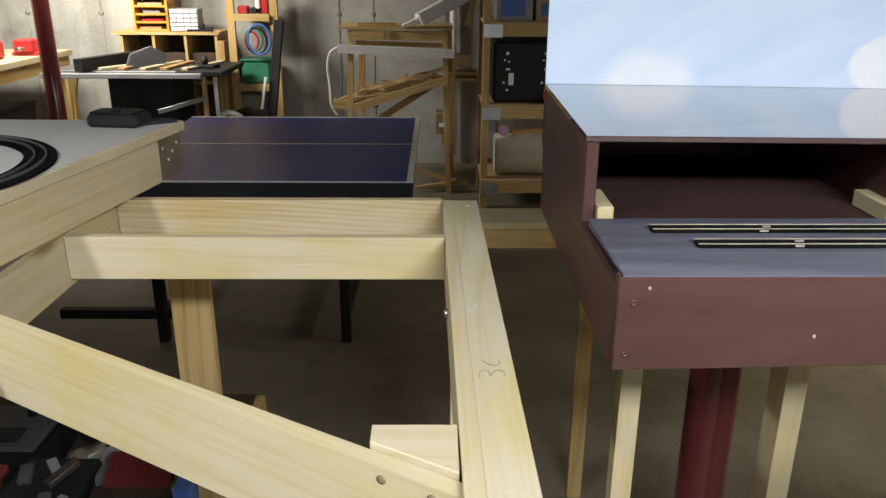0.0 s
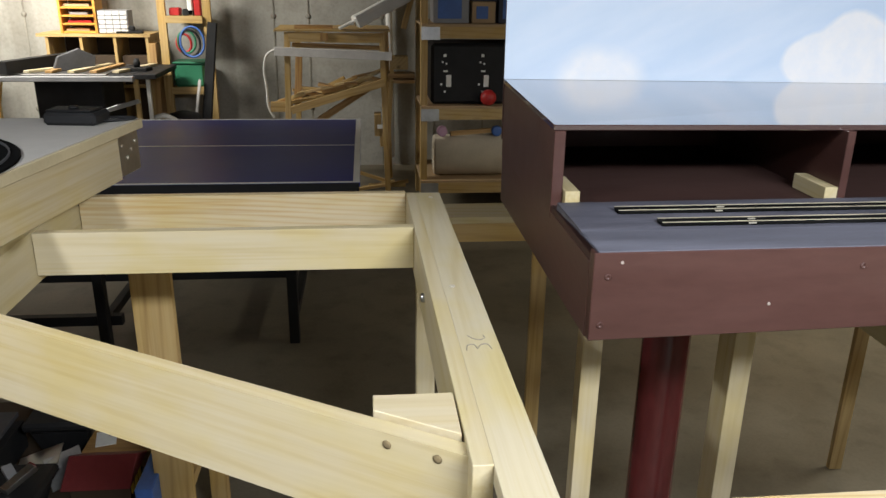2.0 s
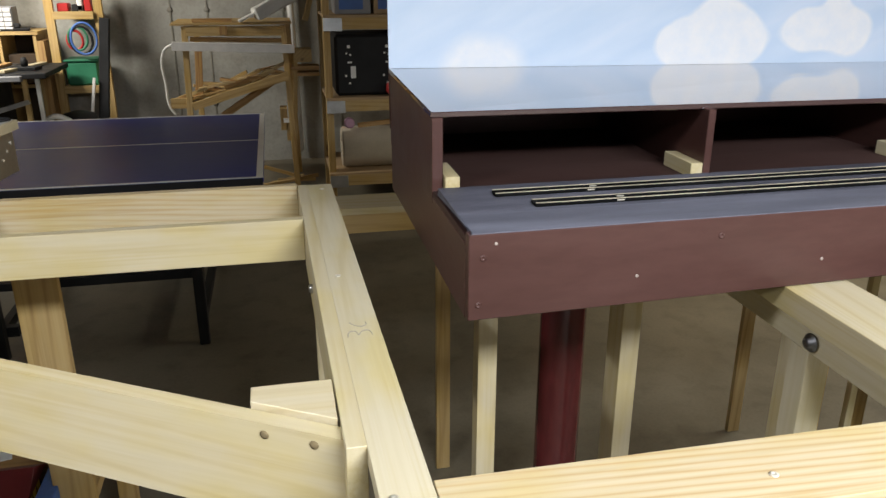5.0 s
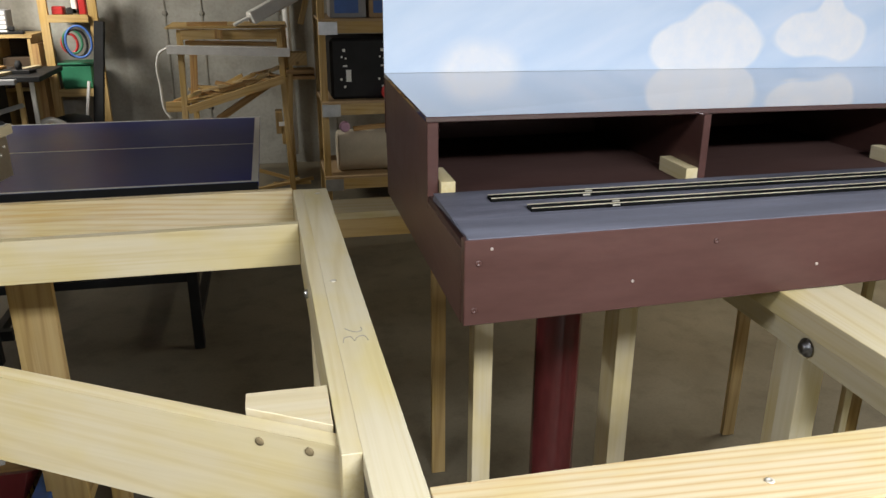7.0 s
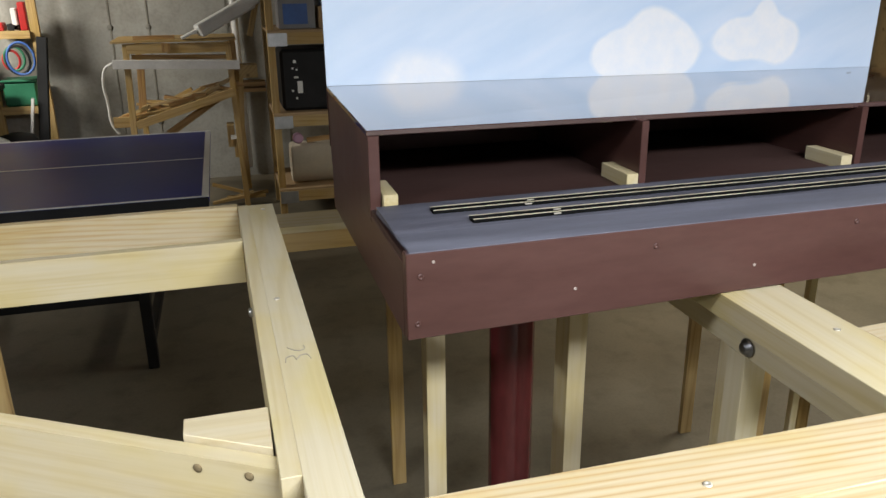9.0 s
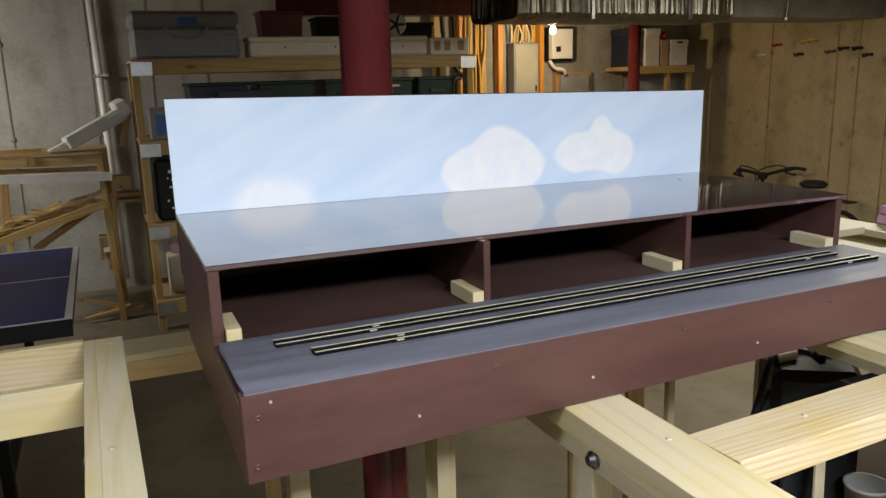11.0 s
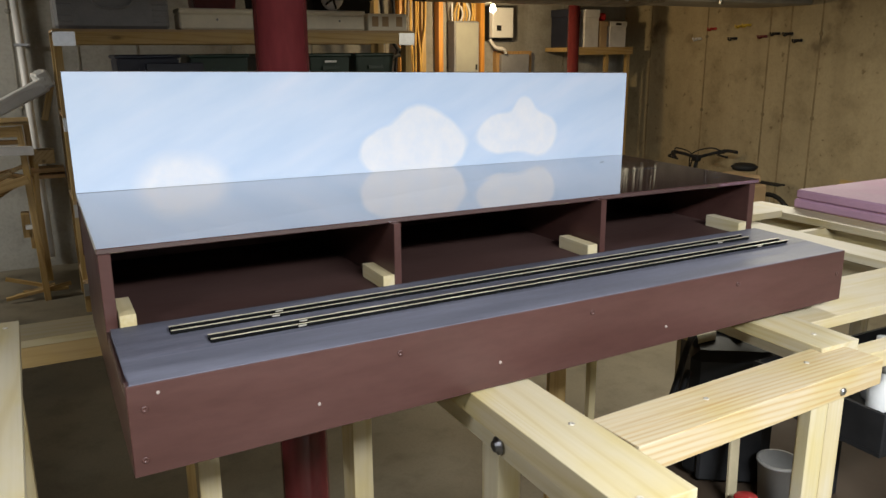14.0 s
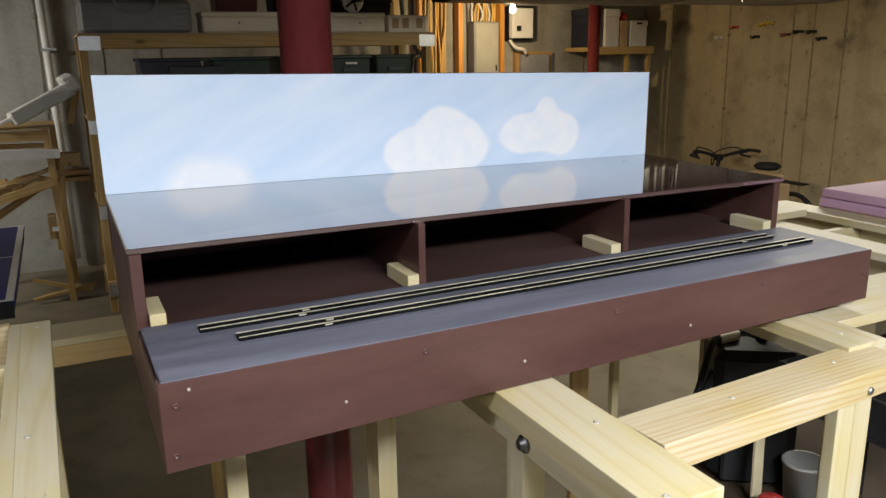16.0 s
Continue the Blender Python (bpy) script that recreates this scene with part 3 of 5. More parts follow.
def rail_track(x0, x1, y, z):
    tr = thing("model_track", ((x0 + x1) / 2, y, z), "straight model railway track with dark sleepers on grey roadbed", "railway track", "tracks on the module")
    n = int((x1 - x0) / 0.0115)
    bm = bmesh.new()
    for k in range(n):
        x = x0 + 0.006 + k * 0.0115
        box(x - 0.003, x + 0.003, y - 0.0098, y + 0.0098, z, z + 0.0014, 0, bm)
    part("sleeper_strip", bm, MATTE, tr, "black plastic sleepers")["kind"] = "stuff"
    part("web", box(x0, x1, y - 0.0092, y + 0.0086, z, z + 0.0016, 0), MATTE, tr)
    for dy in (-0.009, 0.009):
        # Rail sides: black paint, with the shade under the heads put into its colour.
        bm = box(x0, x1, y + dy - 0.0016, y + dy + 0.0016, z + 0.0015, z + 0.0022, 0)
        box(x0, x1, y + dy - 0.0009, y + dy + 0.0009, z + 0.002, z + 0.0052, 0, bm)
        r = part("rail", bm, MATTE, tr, "black-painted rail side with shade in its colour")
        part("rail_head", box(x0, x1, y + dy - 0.0012, y + dy + 0.0012, z + 0.0052, z + 0.0058, 0.0001), RAIL, r, "bright nickel rail head")
    return tr


ta = rail_track(0.0715, 1.131, 0.148, ZT + 0.0108)
tb = rail_track(0.111, 1.169, 0.092, ZT + 0.0108)
for parent, x, y in ((ta, 0.205, 0.139), (ta, 0.215, 0.157), (tb, 0.225, 0.083), (tb, 0.232, 0.101), (ta, 1.05, 0.139), (tb, 1.09, 0.083)):
    slab("rail_joiner", x, x + 0.011, y - 0.0022, y + 0.0022, ZT + 0.0125, ZT + 0.0148, SCREW, parent, "bright metal rail joiner")
for x, z, hole in ((0.018, 1.252, 1), (0.013, 1.19, 1), (0.222, 1.213, 0), (0.335, 1.26, 1), (0.489, 1.217, 0), (0.65, 1.265, 1), (0.798, 1.218, 0), (0.953, 1.266, 1), (1.205, 1.25, 1)):
    screw((x, -0.0004, z + 0.008 * (1 - x / L)), (0, -1, 0), mod, 0.0042 if hole else 0.0022, BROWN if hole else SCREW_DULL)
screw((0.034, -0.0004, 1.2775), (0, -1, 0), mod, 0.002, SCREW_DULL)

# The deck and its track sit a touch higher at the east end.
LEAN = Matrix.Translation((L / 2, 0, ZT - 0.0028)) @ Matrix.Rotation(radians(-0.17), 4, "Y") @ Matrix.Translation((-L / 2, 0, -ZT))
for ob in (*mod.children, *ta.children_recursive, *tb.children_recursive):
    if ob.name.split(".")[0] in ("deck", "roadbed", "shoulder", "spacer_block", "screw", "rail", "rail_head", "web", "sleeper_strip", "side_board", "rail_joiner"):
        WORLD[ob.name] = LEAN @ WORLD[ob.name]
        if ob.parent.type == "EMPTY":
            ob.matrix_basis = WORLD[ob.name]

# ---- benchwork ----
bench = thing("benchwork_frame", (-0.45, 0.25, 1.1), "new pine benchwork frame with girder, cross boards and diagonal brace", "wooden frame", "benchwork")
beam("girder_web", (-0.1762, 0.657, ZB - 0.0455), (-0.1642, -0.252, ZB - 0.0455), 0.0195, 0.091, PINE, bench, "", 0.0007)
beam("girder_flange", (-0.1432, 0.657, ZB - 0.0105), (-0.1287, -0.44, ZB - 0.0105), 0.047, 0.02, PINE, bench, "", 0.0007)
slab("cross_board", -0.81, -0.1835, 0.436, 0.455, 1.106, ZB - 0.001, PINE, bench)
slab("cross_board", -0.81, -0.1865, 0.657, 0.676, 1.092, ZB - 0.001, PINE_BOLD, bench)
slab("side_rail", -0.83, -0.8115, -0.5, 0.676, 1.092, ZB, PINE, bench)
beam("diagonal_brace", (-0.86, 0.192, 1.119), (-0.165, -0.221, 1.117), 0.019, 0.112, PINE, bench, "", 0.0)
plate("corner_block", [(-0.26, -0.15), (-0.177, -0.199), (-0.177, -0.121), (-0.26, -0.121)], 1.09, 1.1795, PINE, bench, "", 0.0008)
slab("leg", -0.168, -0.13, 0.6, 0.638, 0.0, 1.162, PINE, bench)
slab("leg", -0.168, -0.13, -0.43, -0.392, 0.0, 1.162, PINE, bench)
slab("leg", -0.868, -0.83, -0.45, -0.4, 0.0, 1.18, PINE, bench)
lathe("bolt_head", [(0.007, -0.002), (0.007, 0.004), (0.004, 0.006)], (-0.1806, 0.235, 1.135), STEEL, bench, "", 12, (-1, 0, 0))
for x, y in ((-0.147, 0.164), (-0.14, 0.62), (-0.142, -0.33)):
    screw((x, y, ZB + 0.0002), (0, 0, 1), bench)
d = Vector((0.684, -0.406, 0)).normalized()
nrm = Vector((d.y, -d.x, 0))
for s in (0.09, 0.036):
    p = Vector((-0.165, -0.221, 1.161)) - d * s + nrm * 0.0097
    lathe("screw_hole", [(0.0048, 0), (0.0048, 0.0006), (0.002, 0.0009)], p, RAW_HOLE, bench, "", 12, nrm)
lathe("bolt_head", [(0.008, 0), (0.008, 0.005), (0.006, 0.006)], (-0.8115, 0.58, 1.13), STEEL, bench, "", 12, (1, 0, 0))
# Pencilled figures on the girder, two soft curved strokes.
tube("pencil_mark", [(-0.151, -0.03, ZB), (-0.149, -0.018, ZB), (-0.141, -0.016, ZB), (-0.138, -0.026, ZB), (-0.133, -0.017, ZB), (-0.125, -0.016, ZB), (-0.122, -0.028, ZB)], 0.0006, PENCIL, bench, "", 5)
tube("pencil_mark", [(-0.146, 0.008, ZB), (-0.14, 0.0, ZB), (-0.132, -0.004, ZB), (-0.126, 0.001, ZB), (-0.127, 0.008, ZB)], 0.0006, PENCIL, bench, "", 5)

right = thing("benchwork_frame", (0.5, -0.1, 1.1), "new pine benchwork frame carrying the railway module", "wooden frame", "benchwork")
slab("front_beam", -0.1055, 0.442, -0.402, -0.312, ZB - 0.04, ZB - 0.0005, PINE_BOLD, right)
slab("flange", 0.443, 0.541, -0.327, 0.60, ZB - 0.036, ZB - 0.0005, PINE, right)
slab("web", 0.463, 0.501, -0.31, 0.60, 1.1, ZB - 0.0365, PINE, right)
beam("cross_beam", (0.545, -0.182, 1.158), (1.065, -0.148, 1.158), 0.086, 0.042, PINE_BOLD, right)
slab("flange", 1.005, 1.095, -0.13, 0.60, ZB - 0.018, ZB + 0.005, PINE, right)
slab("web", 1.03, 1.049, -0.10, 0.60, 1.135, ZB - 0.0185, PINE, right)
slab("leg", 0.464, 0.50, -0.038, 0.0, 0.0, 1.099, PINE, right)
slab("leg", 0.502, 0.521, -0.01, 0.07, 0.0, 1.144, PINE, right)
slab("leg", 0.925, 0.963, -0.18, -0.16, 0.0, 1.136, PINE, right)
slab("leg", 0.964, 1.0, -0.18, -0.13, 0.0, 1.136, PINE, right)
for x, y in ((0.51, -0.14), (0.471, -0.313), (1.05, -0.08)):
    screw((x, y, ZB + (0.0052 if x > 1 else 0.0002)), (0, 0, 1), right)
screw((0.18, -0.365, ZB + 0.0002), (0, 0, 1), right)
for x, y in ((0.72, -0.165), (0.95, -0.145)):
    screw((x, y, 1.1792), (0, 0, 1), right)
bolt = lathe("carriage_bolt", [(0.013, 0), (0.013, 0.002), (0.008, 0.003), (0.008, 0.008), (0.004, 0.009)], (0.46, -0.045, 1.118), BOLT, right, "", 14, (-1, 0, 0))
lathe("bolt_head", [(0.006, 0), (0.006, 0.004)], (0.965, -0.1975, 1.15), STEEL, right, "", 6, (0, -1, 0))

mleg = thing("module_leg_frame", (0.3, 0.2, 0), "slender pine legs standing under the railway module", "leg frame")
slab("leg", 0.134, 0.172, 0.45, 0.488, 0.0, ZB - 0.001, PINE, mleg)
slab("leg", 0.431, 0.471, 0.45, 0.515, 0.0, ZB - 0.001, PINE, mleg)
slab("leg", 1.137, 1.157, 0.60, 0.618, 0.0, ZB - 0.001, PINE, mleg)
slab("plank", 1.012, 1.062, 0.602, 0.616, 0.0, ZB - 0.038, PINE_OLD, mleg)

low = thing("low_work_table", (0.6, 1.5, 0), "low pine work table frame with pale top boards", "table")
slab("front_rail", -0.42, 1.7, 1.28, 1.30, 0.86, 0.915, PINE_OLD, low)
slab("top_board", -0.42, 1.7, 1.278, 1.42, 0.916, 0.935, PINE, low)
for x in (0.224, 1.30):
    slab("leg", x, x + 0.044, 1.301, 1.32, 0, 0.915, PINE_OLD, low)
    slab("end_rail", x, x + 0.02, 1.321, 1.41, 0.85, 0.915, PINE_OLD, low)

far = thing("benchwork_frame", (1.75, 0.3, 1.1), "new pine benchwork frame beside the railway module", "wooden frame", "benchwork")
slab("girder_flange", 1.60, 1.69, -0.6, 0.80, ZB - 0.02, ZB - 0.0005, PINE, far)
slab("girder_web", 1.636, 1.655, -0.6, 0.80, 1.08, ZB - 0.0205, PINE, far)
slab("girder_flange", 1.86, 1.95, -0.6, 0.80, ZB - 0.02, ZB - 0.0005, PINE, far)
slab("girder_web", 1.896, 1.915, -0.6, 0.80, 1.08, ZB - 0.0205, PINE, far)
slab("cross_board", 1.10, 1.599, -0.03, 0.13, ZB - 0.02, ZB - 0.0005, PINE, far)
slab("cross_board", 1.656, 1.895, 0.5, 0.52, 1.09, ZB - 0.0205, PINE, far)
slab("cross_board", 1.096, 1.599, -0.15, -0.112, 1.136, 1.166, PINE, far)
slab("loose_cleat", 1.66, 1.80, 0.60, 0.68, ZB, ZB + 0.019, PINE, far)
for x, y in ((1.62, -0.55), (1.62, 0.75), (1.89, -0.55), (1.89, 0.75)):
    slab("leg", x, x + 0.038, y, y + 0.038, 0, ZB - 0.021, PINE, far)
for k in range(2):
    f = slab("foam_sheet", 1.945 + 0.004 * k, 2.75, -0.55, 0.68 - 0.003 * k, ZB + 0.0005 + 0.028 * k, ZB + 0.0275 + 0.028 * k, PINK, None, "", 0.005)
    tagged(f, "pink rigid insulation foam sheet lying on pine frame", "foam sheet", "stacked foam sheets")
tt = thing("benchwork_frame", (2.4, 0.3, 1.1), "new pine frame beneath stacked pink foam", "wooden frame", "benchwork")
slab("girder_flange", 2.3, 2.39, -0.6, 0.75, ZB - 0.02, ZB - 0.0005, PINE, tt)
slab("leg", 2.32, 2.36, -0.5, -0.46, 0, ZB - 0.021, PINE, tt)
slab("leg", 2.32, 2.36, 0.66, 0.70, 0, ZB - 0.021, PINE, tt)

# ---- loop table with curved track ----
loop = thing("loop_table", (-1.4, 0.2, 0), "grey-topped plywood table with pine edge boards", "table")
A, B = Vector((-0.738, 0.885)), Vector((-0.985, -0.65))
plate("tabletop", [(-2.3, -0.65), (B.x, B.y), (A.x, A.y), (-2.3, 0.895)], 1.2705, 1.29, PLY_EDGE, loop, "plywood top edge", 0.001)
plate("grey_surface", [(-2.29, -0.64), (B.x - 0.006, B.y + 0.006), (A.x - 0.006, A.y - 0.006), (-2.29, 0.885)], 1.2902, 1.292, GREY_TOP, loop, "grey felt-like board surface", 0.0004)
e = (A - B).normalized()
s = Vector((-e.y, e.x))
a2, b2 = A + s * 0.014 - e * 0.11, B + s * 0.014
beam("edge_board", (b2.x, b2.y, 1.2265), (a2.x, a2.y, 1.2265), 0.019, 0.087, PINE, loop)
beam("edge_board", (-2.28, 0.872, 1.2265), (-0.78, 0.868, 1.2265), 0.019, 0.087, PINE_OLD, loop)
c2 = A + s * 0.016
beam("corner_plate", (*(c2 - e * 0.108), 1.225), (*(c2 + e * 0.0), 1.225), 0.002, 0.085, STEEL, loop, "perforated grey metal corner plate", 0.0005)
for k in range(5):
    q = c2 - e * (0.016 + 0.02 * k) - s * 0.0015
    lathe("plate_screw", [(0.004, 0), (0.003, 0.0015)], (q.x, q.y, 1.245 - 0.014 * (k % 3)), SCREW, loop, "", 8, (-s.x, -s.y, 0))
slab("leg", -1.5, -1.45, 0.78, 0.85, 0, 1.27, PINE_OLD, loop)
slab("leg", -0.776, -0.689, 0.781, 0.80, 0, 1.12, PINE_OLD, loop, "knotty brown pine leg plank")
slab("leg", -2.25, -2.2, 0.78, 0.85, 0, 1.27, PINE_OLD, loop)
slab("leg", -2.25, -2.2, -0.6, -0.54, 0, 1.27, PINE_OLD, loop)
slab("leg", -1.06, -1.01, -0.6, -0.54, 0, 1.27, PINE_OLD, loop)


def ring_track(centre, radius):
    tr = thing("curved_track", (*centre, 1.292), "dark curved model railway track loop on grey roadbed", "railway track", "loop track")

    def arc(name, r0, r1, z0, z1, mat, label=""):
        bm, rows = bmesh.new(), []
        for k in range(97):
            a = 2 * math.pi * k / 96
            rows.append([bm.verts.new((centre[0] + r * math.cos(a), centre[1] + r * math.sin(a), z)) for r, z in ((r0, z0), (r0, z1), (r1, z1), (r1, z0))])
        for p, q in zip(rows, rows[1:]):
            for j in range(4):
                bm.faces.new((p[j], p[(j + 1) % 4], q[(j + 1) % 4], q[j]))
        bmesh.ops.remove_doubles(bm, verts=bm.verts, dist=1e-5)
        bmesh.ops.recalc_face_normals(bm, faces=bm.faces)
        part(name, bm, mat, tr, label)

    arc("roadbed", radius - 0.026, radius + 0.026, 1.292, 1.2965, MATTE, "dark roadbed strip")
    for dr in (-0.009, 0.009):
        arc("rail", radius + dr - 0.0012, radius + dr + 0.0012, 1.2965, 1.3005, DARK_GREY)


ring_track((-1.12, 0.41), 0.275)

box_ = thing("power_pack", (-0.88, 0.81, 1.292), "black train power pack on the grey table", "power pack")
plate("case", [(-0.905, 0.79), (-0.80, 0.778), (-0.79, 0.85), (-0.90, 0.86)], 1.2925, 1.318, BLACK, box_, "", 0.006)
plate("top_panel", [(-0.90, 0.797), (-0.81, 0.787), (-0.80, 0.842), (-0.895, 0.85)], 1.318, 1.323, BLACK_METAL, box_, "", 0.002)
lathe("knob", [(0.010, 0), (0.009, 0.005), (0.004, 0.006)], (-0.85, 0.815, 1.323), BLACK, box_)
tube("cord", [(-0.81, 0.82, 1.2955), (-0.77, 0.835, 1.2955), (-0.745, 0.86, 1.2955), (-0.78, 0.872, 1.2955), (-0.82, 0.86, 1.2955)], 0.003, BLACK, box_)

# ---- table tennis table ----
tn = thing("table_tennis_table", (-0.98, 3.13, 0), "dark blue table tennis table with white lines on black legs", "table tennis table")
top = slab("tabletop", -1.663, -0.293, 2.369, 3.893, 0.738, 0.758, TT_BLUE, tn, "", 0.002)
slab("apron", -1.655, -0.301, 2.372, 2.40, 0.688, 0.737, BLACK_METAL, tn)
slab("edge_band", -1.66, -0.296, 2.363, 2.3685, 0.69, 0.757, BLACK_METAL, tn, "black edge band")
slab("apron", -1.655, -0.301, 3.86, 3.888, 0.688, 0.737, BLACK_METAL, tn)
slab("apron", -0.325, -0.301, 2.401, 3.859, 0.688, 0.737, BLACK_METAL, tn)
for x0, x1, y0, y1 in ((-1.663, -0.293, 2.37, 2.388), (-1.663, -0.293, 3.874, 3.892), (-0.322, -0.294, 2.389, 3.873), (-1.663, -0.323, 3.1275, 3.1345)):
    slab("white_line", x0, x1, y0, y1, 0.758, 0.7595, WHITE, top, "white painted line", 0.0002)
for x in (-0.625, -1.45):
    for y in (2.40, 3.78):
        slab("leg", x, x + 0.045, y, y + 0.045, 0, 0.737, BLACK_METAL, tn, "black square steel leg", 0.004)
    slab("foot_rail", x + 0.005, x + 0.04, 2.446, 3.779, 0.10, 0.14, BLACK_METAL, tn)
slab("cross_rail", -1.9, -0.58, 2.447, 2.477, 0.305, 0.34, BLACK_METAL, tn)
slab("cross_rail", -1.9, -1.36, 2.447, 2.487, 0.095, 0.14, BLACK_METAL, tn)

# ---- storage shelf along the north side ----
sx0, sx1, sy0, sy1 = 0.112, 2.50, 4.5, 5.1
rack = thing("storage_shelf", (1.3, 4.8, 0), "tall pine storage shelving unit with metal corner brackets", "shelf")
for x in (sx0, sx1 - 0.05):
    for y in (sy0 + 0.002, sy1 - 0.09):
        slab("post", x, x + 0.045, y, y + 0.085, 0, 1.73, PINE_OLD, rack)
for z in (0.13, 0.65, 1.19, 1.70):
    slab("shelf_rail", sx0 + 0.001, sx1 - 0.001, sy0 - 0.038, sy0 + 0.0, z, z + 0.075, PINE_OLD, rack)
    slab("shelf_rail", sx0 + 0.001, sx1 - 0.001, sy1, sy1 + 0.038, z, z + 0.075, PINE_OLD, rack)
    slab("shelf_board", sx0, sx1, sy0 - 0.036, sy1 + 0.036, z + 0.0755, z + 0.09, CARD, rack, "brown particle board shelf")
    for x in (sx0 - 0.002, sx1 - 0.12):
        slab("corner_bracket", x, x + 0.125, sy0 - 0.0405, sy0 - 0.0385, z - 0.01, z + 0.074, STEEL, rack, "galvanized corner bracket", 0.0005)


def bin_box(name, x0, x1, y0, y1, z, h, mat, label, lid=None):
    b = thing(name, ((x0 + x1) / 2, (y0 + y1) / 2, z), label, "storage bin")
    bm = bmesh.new()
    t = 0.02
    lo = [(x0 + t, y0 + t), (x1 - t, y0 + t), (x1 - t, y1 - t), (x0 + t, y1 - t)]
    hi = [(x0, y0), (x1, y0), (x1, y1), (x0, y1)]
    vs = [bm.verts.new((*p, z)) for p in lo] + [bm.verts.new((*p, z + h)) for p in hi]
    for k in range(4):
        bm.faces.new((vs[k], vs[(k + 1) % 4], vs[4 + (k + 1) % 4], vs[4 + k]))
    bm.faces.new(vs[:4][::-1]), bm.faces.new(vs[4:])
    bmesh.ops.bevel(bm, geom=list(bm.edges), offset=0.008, segments=2, affect="EDGES")
    part("body", bm, mat, b)
    slab("lid", x0 - 0.01, x1 + 0.01, y0 - 0.01, y1 + 0.01, z + h, z + h + 0.025, lid or mat, b, "", 0.008)
    return b


for x0, x1, mat, lab in ((0.47, 0.86, NAVY, "navy blue plastic storage bin on the shelf"), (0.93, 1.32, GREEN, "dark green plastic storage bin on the shelf"), (1.40, 1.72, GREEN, "dark green plastic storage bin on the shelf"), (1.76, 2.07, GREEN, "dark green lidded bin with white tag"), (2.12, 2.42, GREEN, "dark green plastic storage bin on the shelf")):
    b = bin_box("storage_bin", x0, x1, 4.66, 5.05, 1.2805, 0.33, mat, lab)
    slab("handle", (x0 + x1) / 2 - 0.06, (x0 + x1) / 2 + 0.06, 4.642, 4.655, 1.52, 1.545, mat, b)
slab("bin_label", 1.87, 1.96, 4.64, 4.642, 1.57, 1.585, WHITE, bpy.data.objects["storage_bin.003"], "white paper tag", 0.0003)

# On the top shelf.
ck = thing("cooler_case", (0.46, 4.7, 1.79), "grey plastic lidded cooler case on the top shelf", "cooler")
slab("body", 0.135, 0.80, 4.52, 4.95, 1.7905, 1.99, GREY, ck, "", 0.02)
slab("lid", 0.128, 0.807, 4.512, 4.957, 1.992, 2.09, GREY, ck, "", 0.025)
for k in range(4):
    for x in (0.15, 0.70):
        slab("rib", x, x + 0.09, 4.512, 4.52, 1.83 + 0.035 * k, 1.842 + 0.035 * k, GREY, ck, "", 0.003)
tube("bail_handle", [(0.34, 4.508, 1.99), (0.38, 4.5, 1.93), (0.47, 4.497, 1.915), (0.56, 4.5, 1.93), (0.60, 4.508, 1.99)], 0.008, GREY, ck)
slab("badge", 0.42, 0.54, 4.506, 4.512, 2.0, 2.05, BLUE, ck, "blue badge on the lid", 0.002)
lb = thing("long_white_box", (1.5, 4.6, 1.79), "long off-white foam box on the top shelf", "box")
slab("body", 0.86, 2.14, 4.52, 4.72, 1.7905, 1.895, IVORY, lb, "", 0.012)
slab("lid", 0.855, 2.145, 4.515, 4.725, 1.8955, 1.925, IVORY, lb, "", 0.012)
for x in (1.1, 1.45, 1.95):
    lathe("stud", [(0.008, 0), (0.006, 0.004)], (x, 4.52, 1.855), GREY, lb, "", 10, (0, -1, 0))
lb = thing("photo_box", (2.33, 4.6, 1.79), "small white carton with dark printed windows", "box")
slab("carton", 2.17, 2.48, 4.53, 4.7, 1.7905, 1.91, IVORY, lb, "", 0.004)
for x in (2.2, 2.28, 2.39):
    slab("printed_panel", x, x + 0.05, 4.528, 4.53, 1.82, 1.89, CARD, lb, "dark printed panel", 0.0004)
b = bin_box("dark_crate", 1.0, 1.3, 4.78, 5.0, 1.7905, 0.3, DARK_RED, "dark red lidded crate on the top shelf")
b = bin_box("dark_crate", 1.4, 1.75, 4.78, 5.0, 1.7905, 0.26, BLACK, "black lidded crate on the top shelf")
b = bin_box("dark_crate", 1.85, 2.3, 4.78, 5.0, 1.7905, 0.22, BLACK, "black lidded crate on the top shelf")
rl = thing("cable_reel", (1.92, 4.62, 1.925), "white spoked plastic wheel lying on a box", "wheel")
lathe("rim", [(0.03, 0), (0.075, 0.0), (0.08, 0.02), (0.075, 0.04), (0.03, 0.04)], (1.92, 4.60, 2.006), WHITE_OLD, rl, "", 20, (0, -1, 0))
for k in range(5):
    a = 2 * math.pi * k / 5
    rod("spoke", (1.92, 4.558, 2.006), (1.92 + 0.07 * math.cos(a), 4.558, 2.006 + 0.07 * math.sin(a)), 0.008, BLACK, rl, "", 8)

# Lower bays: black cases with white print, red ball, rolled canvas, tape.
bc = thing("black_case", (0.53, 4.75, 0.74), "black plastic tool case with white printed marks", "case")
slab("body", 0.185, 0.98, 4.56, 4.95, 0.7405, 1.15, BLACK, bc, "", 0.02)
